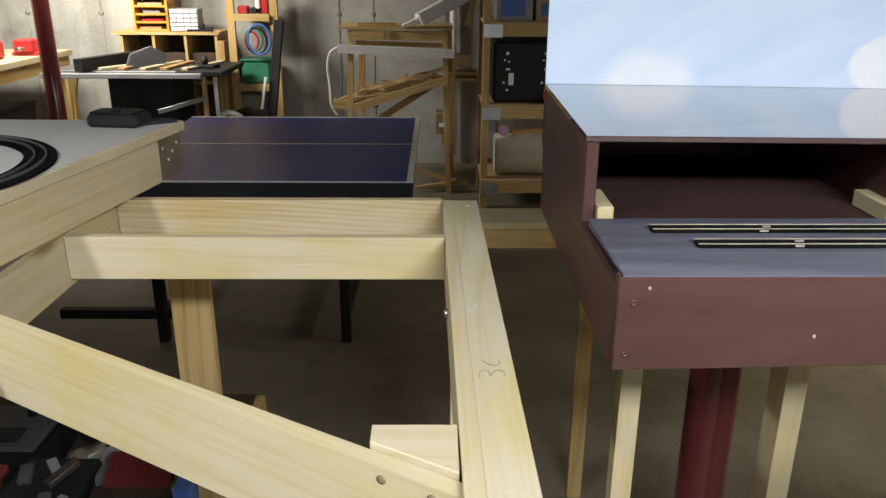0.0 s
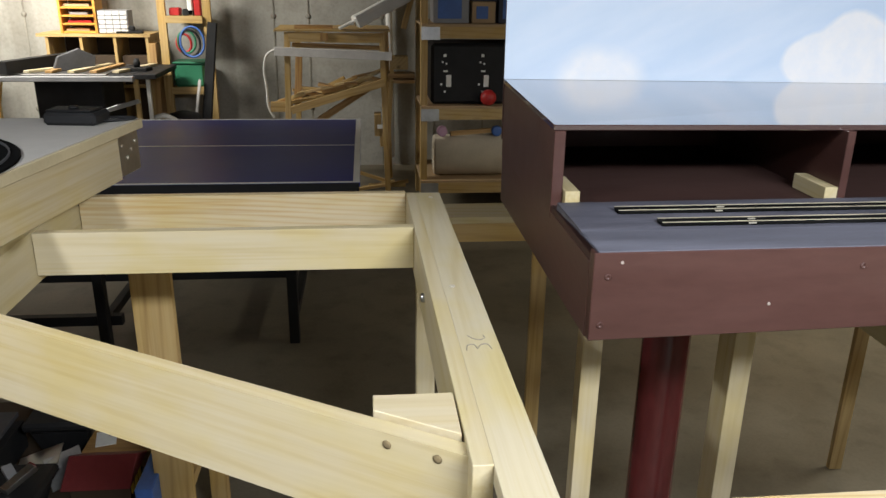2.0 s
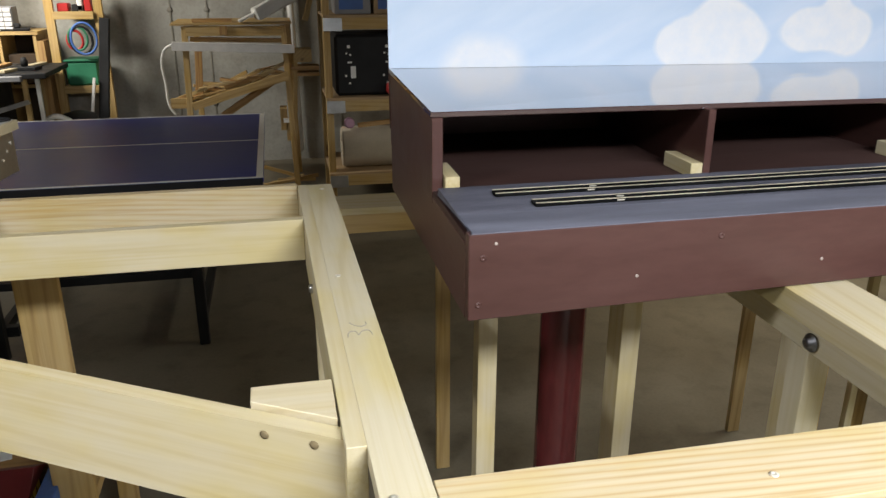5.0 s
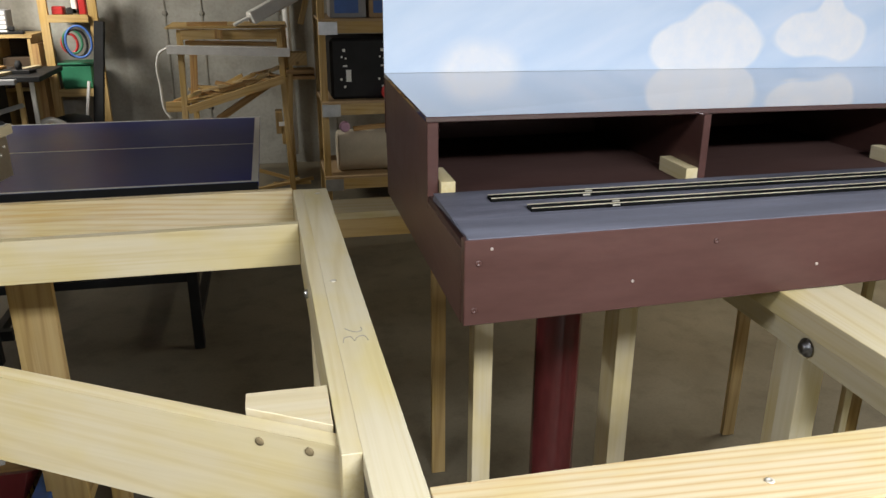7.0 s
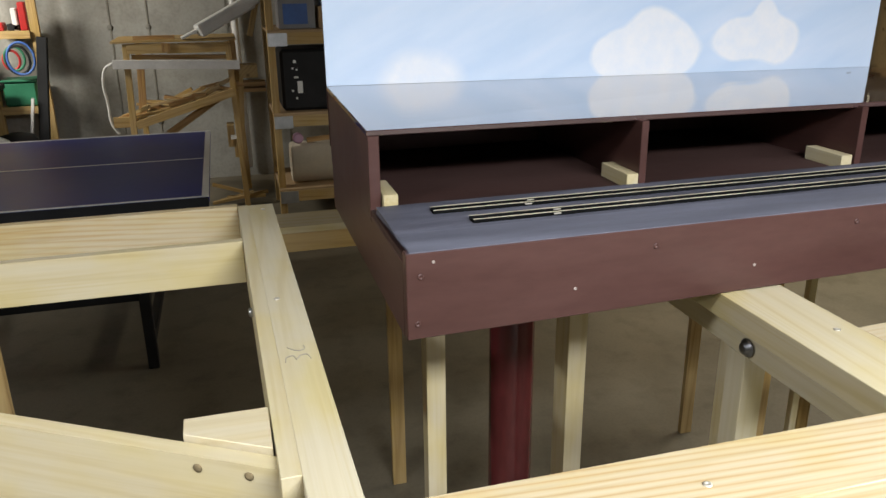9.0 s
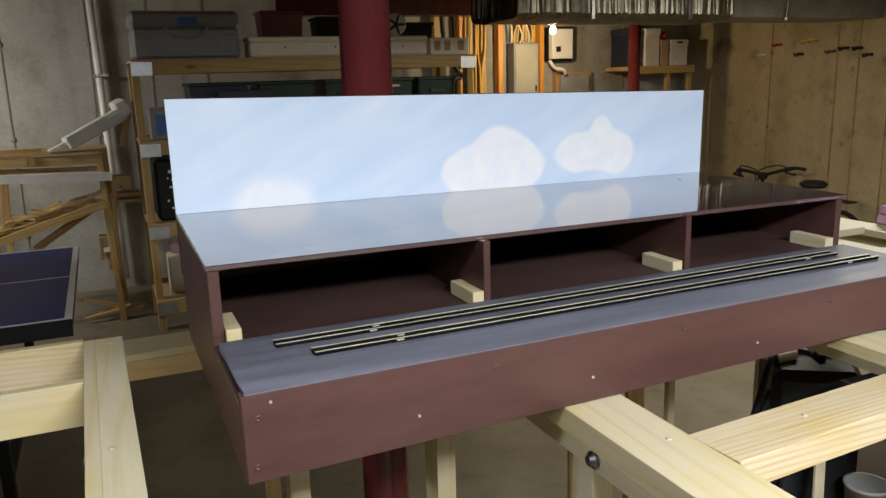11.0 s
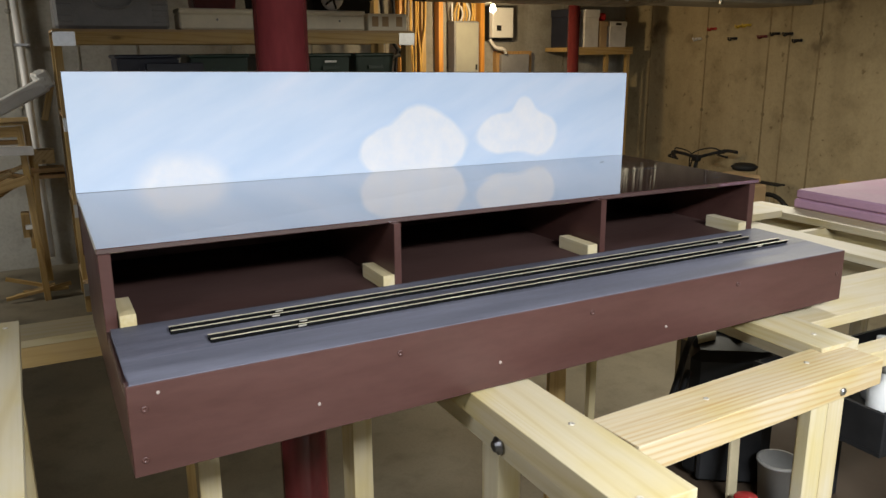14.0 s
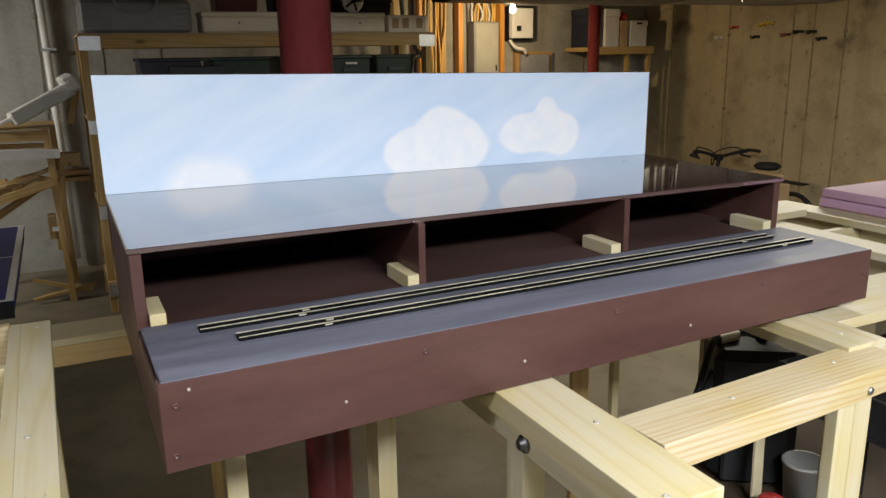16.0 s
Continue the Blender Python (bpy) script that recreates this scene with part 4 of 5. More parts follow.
for x in (0.27, 0.53):
    for k, (dx, dz, w, h) in enumerate(((0, 0.26, 0.02, 0.02), (-0.012, 0.22, 0.012, 0.012), (0.015, 0.21, 0.012, 0.012), (0.0, 0.16, 0.03, 0.012), (0.02, 0.06, 0.035, 0.08), (-0.02, 0.07, 0.014, 0.014), (0.004, 0.02, 0.014, 0.014))):
        slab("white_mark", x + dx, x + dx + w, 4.557, 4.56, 0.80 + dz, 0.80 + dz + h, WHITE, bc, "white print", 0.0005)
ball = lathe("red_ball", [(0.055 * math.sin(math.pi * (k + 0.05) / 12.1), 0.055 - 0.055 * math.cos(math.pi * (k + 0.05) / 12.1)) for k in range(13)], (0.575, 4.49, 0.741), RED, None, "", 20)
tagged(ball, "red rubber ball on the shelf edge", "ball")
cr = thing("canvas_roll", (0.6, 4.75, 0.22), "thick rolled cream canvas lying on the bottom shelf", "roll")
lathe("roll", [(0.02, 0.0), (0.04, 0.0), (0.04, 0.012), (0.06, 0.012), (0.06, 0.0), (0.135, 0.0), (0.143, 0.012), (0.145, 0.4), (0.143, 0.8), (0.135, 0.82), (0.02, 0.82)], (0.215, 4.66, 0.366), CREAM, cr, "", 28, (1, 0, 0))
for x, mat, lab in ((0.27, PINK, "pink roll of tape"), (0.66, BLUE, "blue roll of tape")):
    o = lathe("tape_roll", [(0.02, 0), (0.036, 0.0), (0.036, 0.04), (0.02, 0.04)], (x, 4.62, 0.546), mat, None, "", 20, (0, -1, 0))
    tagged(o, lab + " on the rolled canvas", "tape")
o = beam("wood_offcut", (0.33, 4.60, 0.527), (0.62, 4.62, 0.547), 0.03, 0.03, SCRAP)
tagged(o, "dark wood offcut on the rolled canvas", "wood offcut")
for x0, x1, h, mat, lab in ((0.2, 0.44, 0.2, GREY, "grey carton with printed panel"), (0.46, 0.62, 0.14, CARD, "brown carton"), (0.64, 1.0, 0.3, NAVY, "navy blue storage carton")):
    q = thing("carton", ((x0 + x1) / 2, 4.7, 1.2805), lab + " on the shelf", "box")
    slab("body", x0, x1, 4.58, 4.85, 1.2805, 1.2805 + h, mat, q, "", 0.004)
    slab("printed_panel", x0 + 0.03, x1 - 0.05, 4.577, 4.58, 1.31, 1.28 + h * 0.8, BLUE, q, "printed panel", 0.0004)

# ---- lumber rack ----
lr = thing("lumber_rack", (-0.5, 5.1, 0), "rickety pine rack holding offcuts and white trim", "lumber rack")
for top, foot in ((-0.808, -0.845), (-0.139, -0.104)):
    beam("post", (foot, 4.92, 0.0), (top, 4.95, 1.19), 0.04, 0.036, PINE_OLD, lr, "", 0.0015, (0, 1, 0))
    beam("post", (foot + 0.03, 5.45, 0.0), (top + 0.04, 5.40, 1.19), 0.04, 0.04, PINE_OLD, lr, "", 0.0015, (0, 1, 0))
beam("prop", (-0.105, 4.965, 0.30), (-0.062, 4.985, 1.03), 0.03, 0.022, PINE_OLD, lr, "", 0.001, (0, 1, 0))
beam("prop", (-0.77, 5.1, 0.62), (-0.745, 5.12, 1.03), 0.05, 0.02, SCRAP, lr, "", 0.001, (0, 1, 0))
slab("top_rail", -0.80, -0.55, 4.925, 4.945, 1.125, 1.192, PINE_OLD, lr)
slab("top_rail", -0.546, -0.15, 4.93, 4.95, 1.12, 1.187, PINE_OLD, lr)
slab("cross_cleat", -0.575, -0.52, 4.915, 4.924, 1.13, 1.19, SCRAP, lr)
slab("top_board", -0.90, -0.08, 4.92, 5.45, 1.196, 1.21, PINE_OLD, lr)
beam("white_plank", (-0.9, 4.915, 1.062), (-0.07, 4.915, 1.028), 0.03, 0.058, WHITE_OLD, lr, "white-painted trim plank")
beam("dark_batten", (-0.78, 4.99, 1.10), (-0.12, 4.99, 1.08), 0.03, 0.03, SCRAP, lr)
slab("side_rail", -0.85, -0.83, 4.96, 5.42, 0.60, 0.66, PINE_OLD, lr)
beam("low_rail", (-0.80, 4.90, 0.645), (-0.125, 4.90, 0.845), 0.025, 0.055, PINE_OLD, lr)
slab("tray_end", -0.95, -0.80, 4.93, 4.96, 0.63, 0.70, PINE_OLD, lr)
beam("scrap_tray", (-0.92, 5.14, 0.66), (-0.12, 5.14, 0.825), 0.34, 0.012, PINE_OLD, lr)
beam("under_brace", (-0.62, 5.2, 0.52), (-0.2, 5.2, 0.79), 0.03, 0.05, SCRAP, lr)
slab("loose_block", -0.76, -0.49, 5.0, 5.06, 1.2105, 1.235, SCRAP, lr)
for k in range(22):
    t = (k + rng.random()) / 22
    x = -0.86 + 0.7 * t
    z = 0.685 + 0.165 * t + rng.uniform(0, 0.02 + 0.05 * t)
    n = rng.uniform(0.09, 0.22)
    y = 4.99 + rng.uniform(0, 0.2)
    tilt = rng.uniform(-0.25, 0.55)
    beam("wood_scrap", (x - n / 2, y, z - n * tilt * 0.4), (x + n / 2, y + rng.uniform(-0.05, 0.05), z + n * tilt * 0.6), rng.uniform(0.025, 0.06), rng.uniform(0.012, 0.028), (SCRAP, PINE_OLD, PLY)[k % 3], lr)
for a, b in (((-0.345, 4.97, 0.17), (-0.13, 4.96, 0.10)), ((-0.355, 4.94, 0.035), (0.05, 4.95, 0.095)), ((-0.30, 5.05, 0.02), (-0.05, 5.05, 0.07)), ((-0.25, 4.98, 0.06), (0.03, 5.0, 0.05))):
    beam("floor_stick", a, b, 0.03, 0.022, PINE_OLD, lr)
for x, z, dx, dz in ((-0.08, 0.93, 0.13, 0.09), (-0.1, 0.87, 0.2, 0.03), (-0.06, 0.83, 0.16, 0.025), (-0.2, 0.44, 0.05, 0.16), (-0.16, 0.36, 0.05, 0.14)):
    slab("wood_scrap", x, x + dx, 4.965, 5.1, z, z + dz, SCRAP if dx > 0.15 else PINE_OLD, lr)
slab("white_end", -0.18, -0.13, 4.94, 4.96, 0.50, 0.53, WHITE, lr)
gt = thing("gutter_length", (-0.1, 5.0, 1.25), "length of white rain gutter leaning on the rack", "gutter")
beam("trough", (-0.33, 4.95, 1.258), (0.05, 5.03, 1.45), 0.15, 0.085, PVC, gt, "", 0.012)
beam("lip", (-0.32, 4.87, 1.295), (0.05, 4.95, 1.487), 0.012, 0.025, PVC, gt, "", 0.003)
beam("end_cap", (0.0, 5.02, 1.46), (0.075, 5.035, 1.498), 0.16, 0.12, PVC, gt, "", 0.012)
beam("end_piece", (-0.44, 4.94, 1.219), (-0.30, 4.96, 1.285), 0.1, 0.014, PVC, gt)
beam("wood_prop", (0.02, 5.05, 1.213), (0.09, 5.05, 1.46), 0.04, 0.05, PINE_OLD, gt, "", 0.0015, (0, 1, 0))
pp = thing("drain_pipe", (0.0, 5.8, 0), "white plastic pipe running down the concrete wall", "pipe")
rod("pipe", (-0.045, 5.84, 0.09), (-0.075, 5.84, CEILING), 0.027, PVC, pp)
for z in (0.8, 1.7):
    slab("strap", -0.11, 0.0, 5.805, 5.899, z, z + 0.02, STEEL, pp)
tb_ = tube("white_hose", [(-0.9, 4.94, 1.07), (-0.96, 4.95, 1.03), (-0.985, 4.96, 0.93), (-0.975, 4.97, 0.8), (-0.97, 4.97, 0.66), (-0.93, 4.97, 0.58)], 0.009, PVC)
tagged(tb_, "bent white plastic tube hanging from the rack", "tube")

# ---- saw corner ----
saw = thing("table_saw", (-2.3, 5.1, 0), "black contractor table saw with scrap boards on top", "table saw")
slab("table", -2.62, -2.05, 4.86, 5.5, 0.875, 0.905, IRON, saw, "grey cast-iron table", 0.004)
slab("extension_wing", -2.98, -2.63, 4.9, 5.5, 0.88, 0.903, IRON, saw, "", 0.004)
slab("extension_table", -2.04, -1.72, 4.86, 5.5, 0.87, 0.905, BLACK, saw, "", 0.004)
slab("front_rail", -2.99, -1.86, 4.80, 4.855, 0.86, 0.895, GREY, saw, "long steel fence rail", 0.004)
slab("cabinet", -2.56, -2.1, 4.9, 5.4, 0.42, 0.873, BLACK_METAL, saw, "", 0.01)
for x in (-2.6, -2.06):
    for y in (4.88, 5.42):
        beam("leg", (x, y, 0), (x * 0.9 - 0.23, y, 0.43), 0.05, 0.05, BLACK_METAL, saw, "", 0.004, (0, 1, 0))
slab("support_leg", -1.88, -1.85, 4.87, 4.90, 0, 0.868, PINE_OLD, saw)
slab("support_leg", -1.80, -1.775, 4.89, 4.915, 0, 0.868, PVC, saw)
beam("rip_fence", (-2.72, 4.82, 0.95), (-2.5, 5.5, 0.95), 0.07, 0.085, BLACK, saw, "black rip fence")
plate("blade_guard", [(-0.14, 0), (0.14, 0), (0.16, 0.09), (0.05, 0.15), (-0.1, 0.1)], -0.02, 0.02, DARK_GREY, saw, "blade guard", 0.004, Matrix.Translation((-2.35, 5.1, 0.906)) @ Matrix.Rotation(radians(90), 4, "X") @ Matrix.Rotation(radians(35), 4, "Y"))
beam("brace_tube", (-2.2, 4.85, 0.62), (-1.85, 4.87, 0.72), 0.03, 0.03, STEEL, saw)
tube("power_cord", [(-2.75, 4.86, 0.87), (-2.8, 4.85, 0.6), (-2.78, 4.84, 0.3), (-2.7, 4.84, 0.05)], 0.008, CABLE_YELLOW, saw)
for k in range(6):
    x = -2.75 + 0.15 * k
    beam("scrap_board", (x, 4.9, 0.916), (x + rng.uniform(0.05, 0.3), 5.4, 0.916), 0.05, 0.018, PINE if k % 2 else SCRAP, saw)
mg = thing("miter_gauge", (-1.9, 5.1, 0.905), "black hand tool lying on the saw table", "tool")
plate("base", [(-2.02, 5.04), (-1.82, 5.02), (-1.80, 5.12), (-1.98, 5.16)], 0.906, 0.93, BLACK, mg, "", 0.003)
lathe("handle", [(0.02, 0), (0.025, 0.03), (0.015, 0.06)], (-1.9, 5.08, 0.93), BLACK, mg)

cub = thing("cubby_cabinet", (-2.3, 5.7, 0), "pine cubby cabinet with dark open compartments", "cabinet")
slab("top", -2.74, -1.9, 5.52, 5.88, 1.105, 1.128, PINE_OLD, cub)
for x in (-2.68, -2.43, -2.18, -1.94):
    slab("upright", x, x + 0.022, 5.53, 5.87, 0.0, 1.104, PINE_OLD, cub)
# Back coloured dark to stand for the shade inside the compartments.
slab("back", -2.65, -1.95, 5.86, 5.875, 0.3, 1.10, SHADE_BROWN, cub)
# Added dark blocks that stand for shade deep in each compartment.
for x in (-2.64, -2.39, -2.14):
    slab("dark_carton", x, x + 0.19, 5.58, 5.84, 0.7405, 0.96, SHADE_BROWN, cub, "dark block standing for shade in the compartment")
for z in (0.3, 0.72):
    for x in (-2.657, -2.407, -2.157):
        slab("shelf", x, x + 0.225, 5.53, 5.858, z, z + 0.02, PINE_OLD, cub)
slab("side_panel", -1.918, -1.87, 5.53, 5.87, 0, 1.06, SCRAP, cub)
dr = thing("drawer_organizer", (-2.45, 5.62, 1.13), "orange wooden small-parts organizer with slots", "organizer")
for x in (-2.56, -2.305):
    slab("side", x, x + 0.018, 5.54, 5.72, 1.1285, 1.62, ORANGE, dr)
for k in range(9):
    slab("slot_shelf", -2.541, -2.306, 5.545, 5.715, 1.13 + 0.06 * k, 1.145 + 0.06 * k, ORANGE, dr)
    if k < 8:
        slab("stored_part", -2.53 + 0.02 * (k % 3), -2.36 + 0.02 * (k % 2), 5.58, 5.70, 1.1455 + 0.06 * k, 1.165 + 0.06 * k, (CARD, RED, GREY)[k % 3], dr)
slab("back", -2.54, -2.307, 5.716, 5.726, 1.1285, 1.62, ORANGE, dr)
sp = thing("small_cabinet", (-2.17, 5.62, 1.13), "grey small-parts cabinet with clear drawers", "drawer cabinet")
slab("case", -2.285, -2.06, 5.56, 5.70, 1.1285, 1.30, GREY, sp, "", 0.003)
for r in range(5):
    for c in range(4):
        slab("drawer", -2.278 + 0.054 * c, -2.230 + 0.054 * c, 5.552, 5.559, 1.135 + 0.033 * r, 1.160 + 0.033 * r, WHITE_OLD, sp, "", 0.001)
o = thing("hand_plane", (-2.02, 5.6, 1.13), "black hand tool on the cabinet top", "tool")
slab("sole", -2.16, -1.96, 5.55, 5.6, 1.1285, 1.15, BLACK, o, "", 0.006)
slab("grip", -2.1, -2.02, 5.56, 5.59, 1.15, 1.185, BLACK, o, "", 0.008)

us = thing("utility_shelf", (-1.7, 5.6, 0), "narrow pine wall shelf with cords and tools", "shelf")
for x in (-1.84, -1.5):
    slab("post", x, x + 0.06, 5.56, 5.60, 0, 1.9, PINE_OLD, us)
for z in (0.70, 1.24, 1.72):
    slab("shelf", -1.779, -1.501, 5.55, 5.85, z, z + 0.02, PINE_OLD, us)
    slab("lip", -1.779, -1.501, 5.53, 5.549, z - 0.03, z + 0.025, PINE_OLD, us)
b = thing("green_tub", (-1.64, 5.68, 0.72), "green plastic tub on the shelf", "tub")
plate("tub", [(-1.76, 5.58), (-1.53, 5.58), (-1.53, 5.8), (-1.76, 5.8)], 0.7205, 0.90, GREEN_BIN, b, "", 0.015)
slab("rim", -1.77, -1.52, 5.57, 5.81, 0.90, 0.915, GREEN_BIN, b, "", 0.004)
for k, (mat, lab) in enumerate(((RED, "red"), (GREEN_BIN, "green"), (BLACK, "black"), (BLUE, "blue"))):
    cx, cz, r = -1.655 + 0.022 * k, 1.06 + 0.012 * (k % 2), 0.055 + 0.012 * k
    o = tube("coiled_cord", [(cx + r * math.cos(a), 5.545 - 0.004 * k, cz + 1.25 * r * math.sin(a)) for a in [0.3 + 2 * math.pi * j / 10 for j in range(11)]], 0.009, mat)
    tagged(o, f"{lab} cord coil hanging on the shelf front", "cord", "hanging cords")
for x0, x1, h, mat, lab in ((-1.76, -1.68, 0.06, RED, "red tool box"), (-1.66, -1.58, 0.05, BLACK, "black tool box"), (-1.57, -1.52, 0.2, RED, "red spray can"), (-1.62, -1.58, 0.16, WHITE_OLD, "white spray bottle")):
    o = slab("shelf_item", x0, x1, 5.6, 5.7, 1.2605, 1.2605 + h, mat, None, "", 0.008)
    tagged(o, lab + " on the narrow shelf", "tool")
o = thing("leaning_level", (-1.5, 5.5, 0), "long black tool leaning against the shelf", "tool")
beam("bar", (-1.56, 5.36, 0.0), (-1.42, 5.5, 1.22), 0.07, 0.05, BLACK, o, "", 0.004, (0, 1, 0))
beam("edge_strip", (-1.60, 5.33, 0.36), (-1.53, 5.40, 0.80), 0.02, 0.02, WHITE_OLD, o, "", 0.002, (0, 1, 0))
vac = thing("shop_vacuum", (-1.72, 5.05, 0), "black shop vacuum with pale hose", "vacuum")
lathe("tank", [(0.14, 0.05), (0.16, 0.08), (0.17, 0.42), (0.15, 0.45)], (-1.62, 5.15, 0), BLACK, vac)
lathe("motor_head", [(0.15, 0.45), (0.155, 0.5), (0.11, 0.58), (0.04, 0.6)], (-1.62, 5.15, 0), BLACK, vac)
slab("badge", -1.68, -1.6, 4.985, 4.992, 0.5, 0.515, WHITE_OLD, vac, "", 0.001)
tube("hose", [(-1.74, 5.1, 0.42), (-1.80, 5.0, 0.55), (-1.72, 4.96, 0.6), (-1.64, 4.98, 0.56)], 0.02, PVC, vac)
for k in range(4):
    a = math.pi / 4 + k * math.pi / 2
    lathe("caster", [(0.022, -0.015), (0.025, 0), (0.022, 0.015)], (-1.62 + 0.13 * math.cos(a), 5.15 + 0.13 * math.sin(a), 0.025), BLACK, vac, "", 12, (1, 0, 0))

wb = thing("workbench", (-3.5, 5.0, 0), "pine workbench with thick pale top along the wall", "workbench")
slab("top", -3.88, -3.1, 3.6, 5.6, 0.945, 0.985, PINE, wb)
slab("apron", -3.14, -3.12, 3.62, 5.58, 0.85, 0.944, PINE_OLD, wb)
slab("lower_shelf", -3.86, -3.16, 3.66, 5.56, 0.40, 0.425, PINE_OLD, wb)
slab("lower_rail", -3.158, -3.135, 3.66, 5.56, 0.33, 0.43, PINE_OLD, wb)
for x in (-3.86, -3.22):
    for y in (3.66, 5.5):
        slab("leg", x, x + 0.08, y, y + 0.08, 0, 0.944, PINE_OLD, wb)
slab("side_panel", -3.13, -3.1, 5.45, 5.58, 0.0, 0.84, PINE_OLD, wb)
vs = thing("bench_vise", (-3.22, 5.2, 0.985), "red bench vise on the workbench", "vise")
slab("base", -3.32, -3.12, 5.1, 5.25, 0.9855, 1.01, RED, vs, "", 0.006)
slab("fixed_jaw", -3.29, -3.15, 5.18, 5.24, 1.01, 1.10, RED, vs, "", 0.01)
slab("moving_jaw", -3.29, -3.15, 5.08, 5.13, 1.01, 1.10, RED, vs, "", 0.01)
rod("screw_bar", (-3.22, 5.0, 1.04), (-3.22, 5.18, 1.04), 0.012, STEEL, vs)
o = thing("grinder", (-3.33, 4.8, 0.985), "red tool with dark head on the workbench", "tool")
slab("body", -3.42, -3.25, 4.75, 4.9, 0.9855, 1.12, RED, o, "", 0.02)
lathe("head", [(0.05, 0), (0.06, 0.02), (0.05, 0.08)], (-3.33, 4.82, 1.12), RED, o)
b = bin_box("tool_crate", -3.6, -3.25, 4.4, 5.2, 0.4255, 0.2, BLACK, "dark crate on the workbench lower shelf")

# ---- utility corner ----
st = thing("stud_framing", (3.6, 5.8, 0), "yellow pine studs around the electrical panel", "stud wall")
for x in (2.75, 3.0, 3.22, 3.40, 3.85):
    slab("stud", x, x + 0.045, 5.80, 5.89, 0, CEILING, ORANGE if x in (3.0, 3.4, 3.85) else PINE_OLD, st)
pb = thing("electrical_panel", (3.75, 5.8, 1.4), "grey metal electrical panel with cables above", "electrical panel")
slab("box", 3.53, 3.80, 5.74, 5.87, 1.2, 1.915, GREY, pb, "", 0.004)
slab("door", 3.545, 3.785, 5.73, 5.739, 1.23, 1.90, PANEL, pb, "", 0.003)
slab("latch", 3.755, 3.77, 5.722, 5.73, 1.47, 1.52, BLACK, pb)
for k in range(9):
    x = 3.54 + 0.03 * k
    tube("cable", [(x, 5.80, 1.92), (x + rng.uniform(-0.02, 0.02), 5.79, 2.0), (x + rng.uniform(-0.06, 0.06), 5.78, 2.15), (x + rng.uniform(-0.1, 0.1), 5.8, 2.34)], 0.010, CABLE_YELLOW if k % 3 else WHITE_OLD, pb, "", 6)
for k in range(6):
    x = 3.05 + 0.035 * k
    o = tube("wall_cable", [(x, 5.785, 0.0), (x + rng.uniform(-0.03, 0.03), 5.775, 1.5), (x + rng.uniform(-0.03, 0.03), 5.78, 1.9), (x + rng.uniform(-0.03, 0.03), 5.785, 2.34)], 0.009, CABLE_YELLOW, None, "", 6)
    tagged(o, "yellow electric cable stapled down the studs", "cable", "wall cables")
o = tube("hanging_wire", [(2.72, 5.6, 2.3), (2.75, 5.58, 1.9), (2.83, 5.56, 1.72), (2.9, 5.58, 1.62), (2.8, 5.56, 1.55), (2.74, 5.6, 1.0), (2.74, 5.6, 0.0)], 0.018, BLACK)
tagged(o, "black cable bundle hanging beside the shelf", "cable")
o = tube("hanging_wire", [(2.84, 5.6, 2.3), (2.86, 5.58, 1.8), (2.93, 5.55, 1.68), (2.95, 5.56, 1.6), (2.86, 5.57, 1.62), (2.85, 5.6, 1.0), (2.85, 5.6, 0.0)], 0.015, BLACK)
tagged(o, "black cable bundle hanging beside the shelf", "cable")
o = tube("grey_conduit", [(3.93, 5.76, 1.75), (3.98, 5.74, 1.68), (4.06, 5.72, 1.66), (4.1, 5.74, 1.62)], 0.016, PVC)
tagged(o, "pale flexible conduit beside the electrical panel", "conduit")
mb = thing("meter_box", (4.15, 5.8, 1.9), "white control box with dark window on the wall", "control box")
slab("backing_board", 3.95, 4.22, 5.82, 5.899, 1.74, 2.06, BLACK, mb)
slab("cover", 3.955, 4.19, 5.75, 5.819, 1.765, 2.045, WHITE, mb, "", 0.006)
slab("window", 4.0, 4.05, 5.744, 5.75, 1.83, 1.88, BLACK, mb)
sb = thing("sub_panel", (4.25, 5.8, 1.5), "small grey panel on brown board", "electrical panel")
slab("board", 4.05, 4.46, 5.83, 5.899, 1.1, 1.64, SCRAP, sb)
slab("cover", 4.08, 4.40, 5.78, 5.829, 1.15, 1.61, GREY, sb, "", 0.004)
bl = thing("light_bulb", (3.5, 5.0, 2.0), "bare glowing light bulb in a ceiling socket", "light bulb")
lathe("glass", [(0.004, -0.03), (0.02, -0.022), (0.028, 0.0), (0.02, 0.025), (0.012, 0.04)], (3.5, 5.0, 1.985), glow, bl)
lathe("socket", [(0.018, 0.04), (0.03, 0.07), (0.03, 0.10)], (3.5, 5.0, 1.985), WHITE_OLD, bl)
slab("ceiling_plate", 3.40, 3.60, 4.93, 5.07, CEILING - 0.012, CEILING, PINE_OLD, bl)
rod("cord", (3.5, 5.0, 2.08), (3.5, 5.0, CEILING), 0.006, BLACK, bl)

es = thing("corner_shelf", (5.1, 5.6, 0), "pine shelf with boxes in the corner", "shelf")
slab("board", 4.66, 5.42, 5.45, 5.88, 1.63, 1.67, PINE_OLD, es)
slab("lip", 4.62, 5.42, 5.43, 5.449, 1.60, 1.672, PINE_OLD, es)
for x in (4.7, 5.1, 5.37):
    slab("post", x, x + 0.04, 5.46, 5.5, 0, 1.629, PINE_OLD, es)
slab("board", 4.66, 5.42, 5.51, 5.88, 0.9, 0.93, PINE_OLD, es)
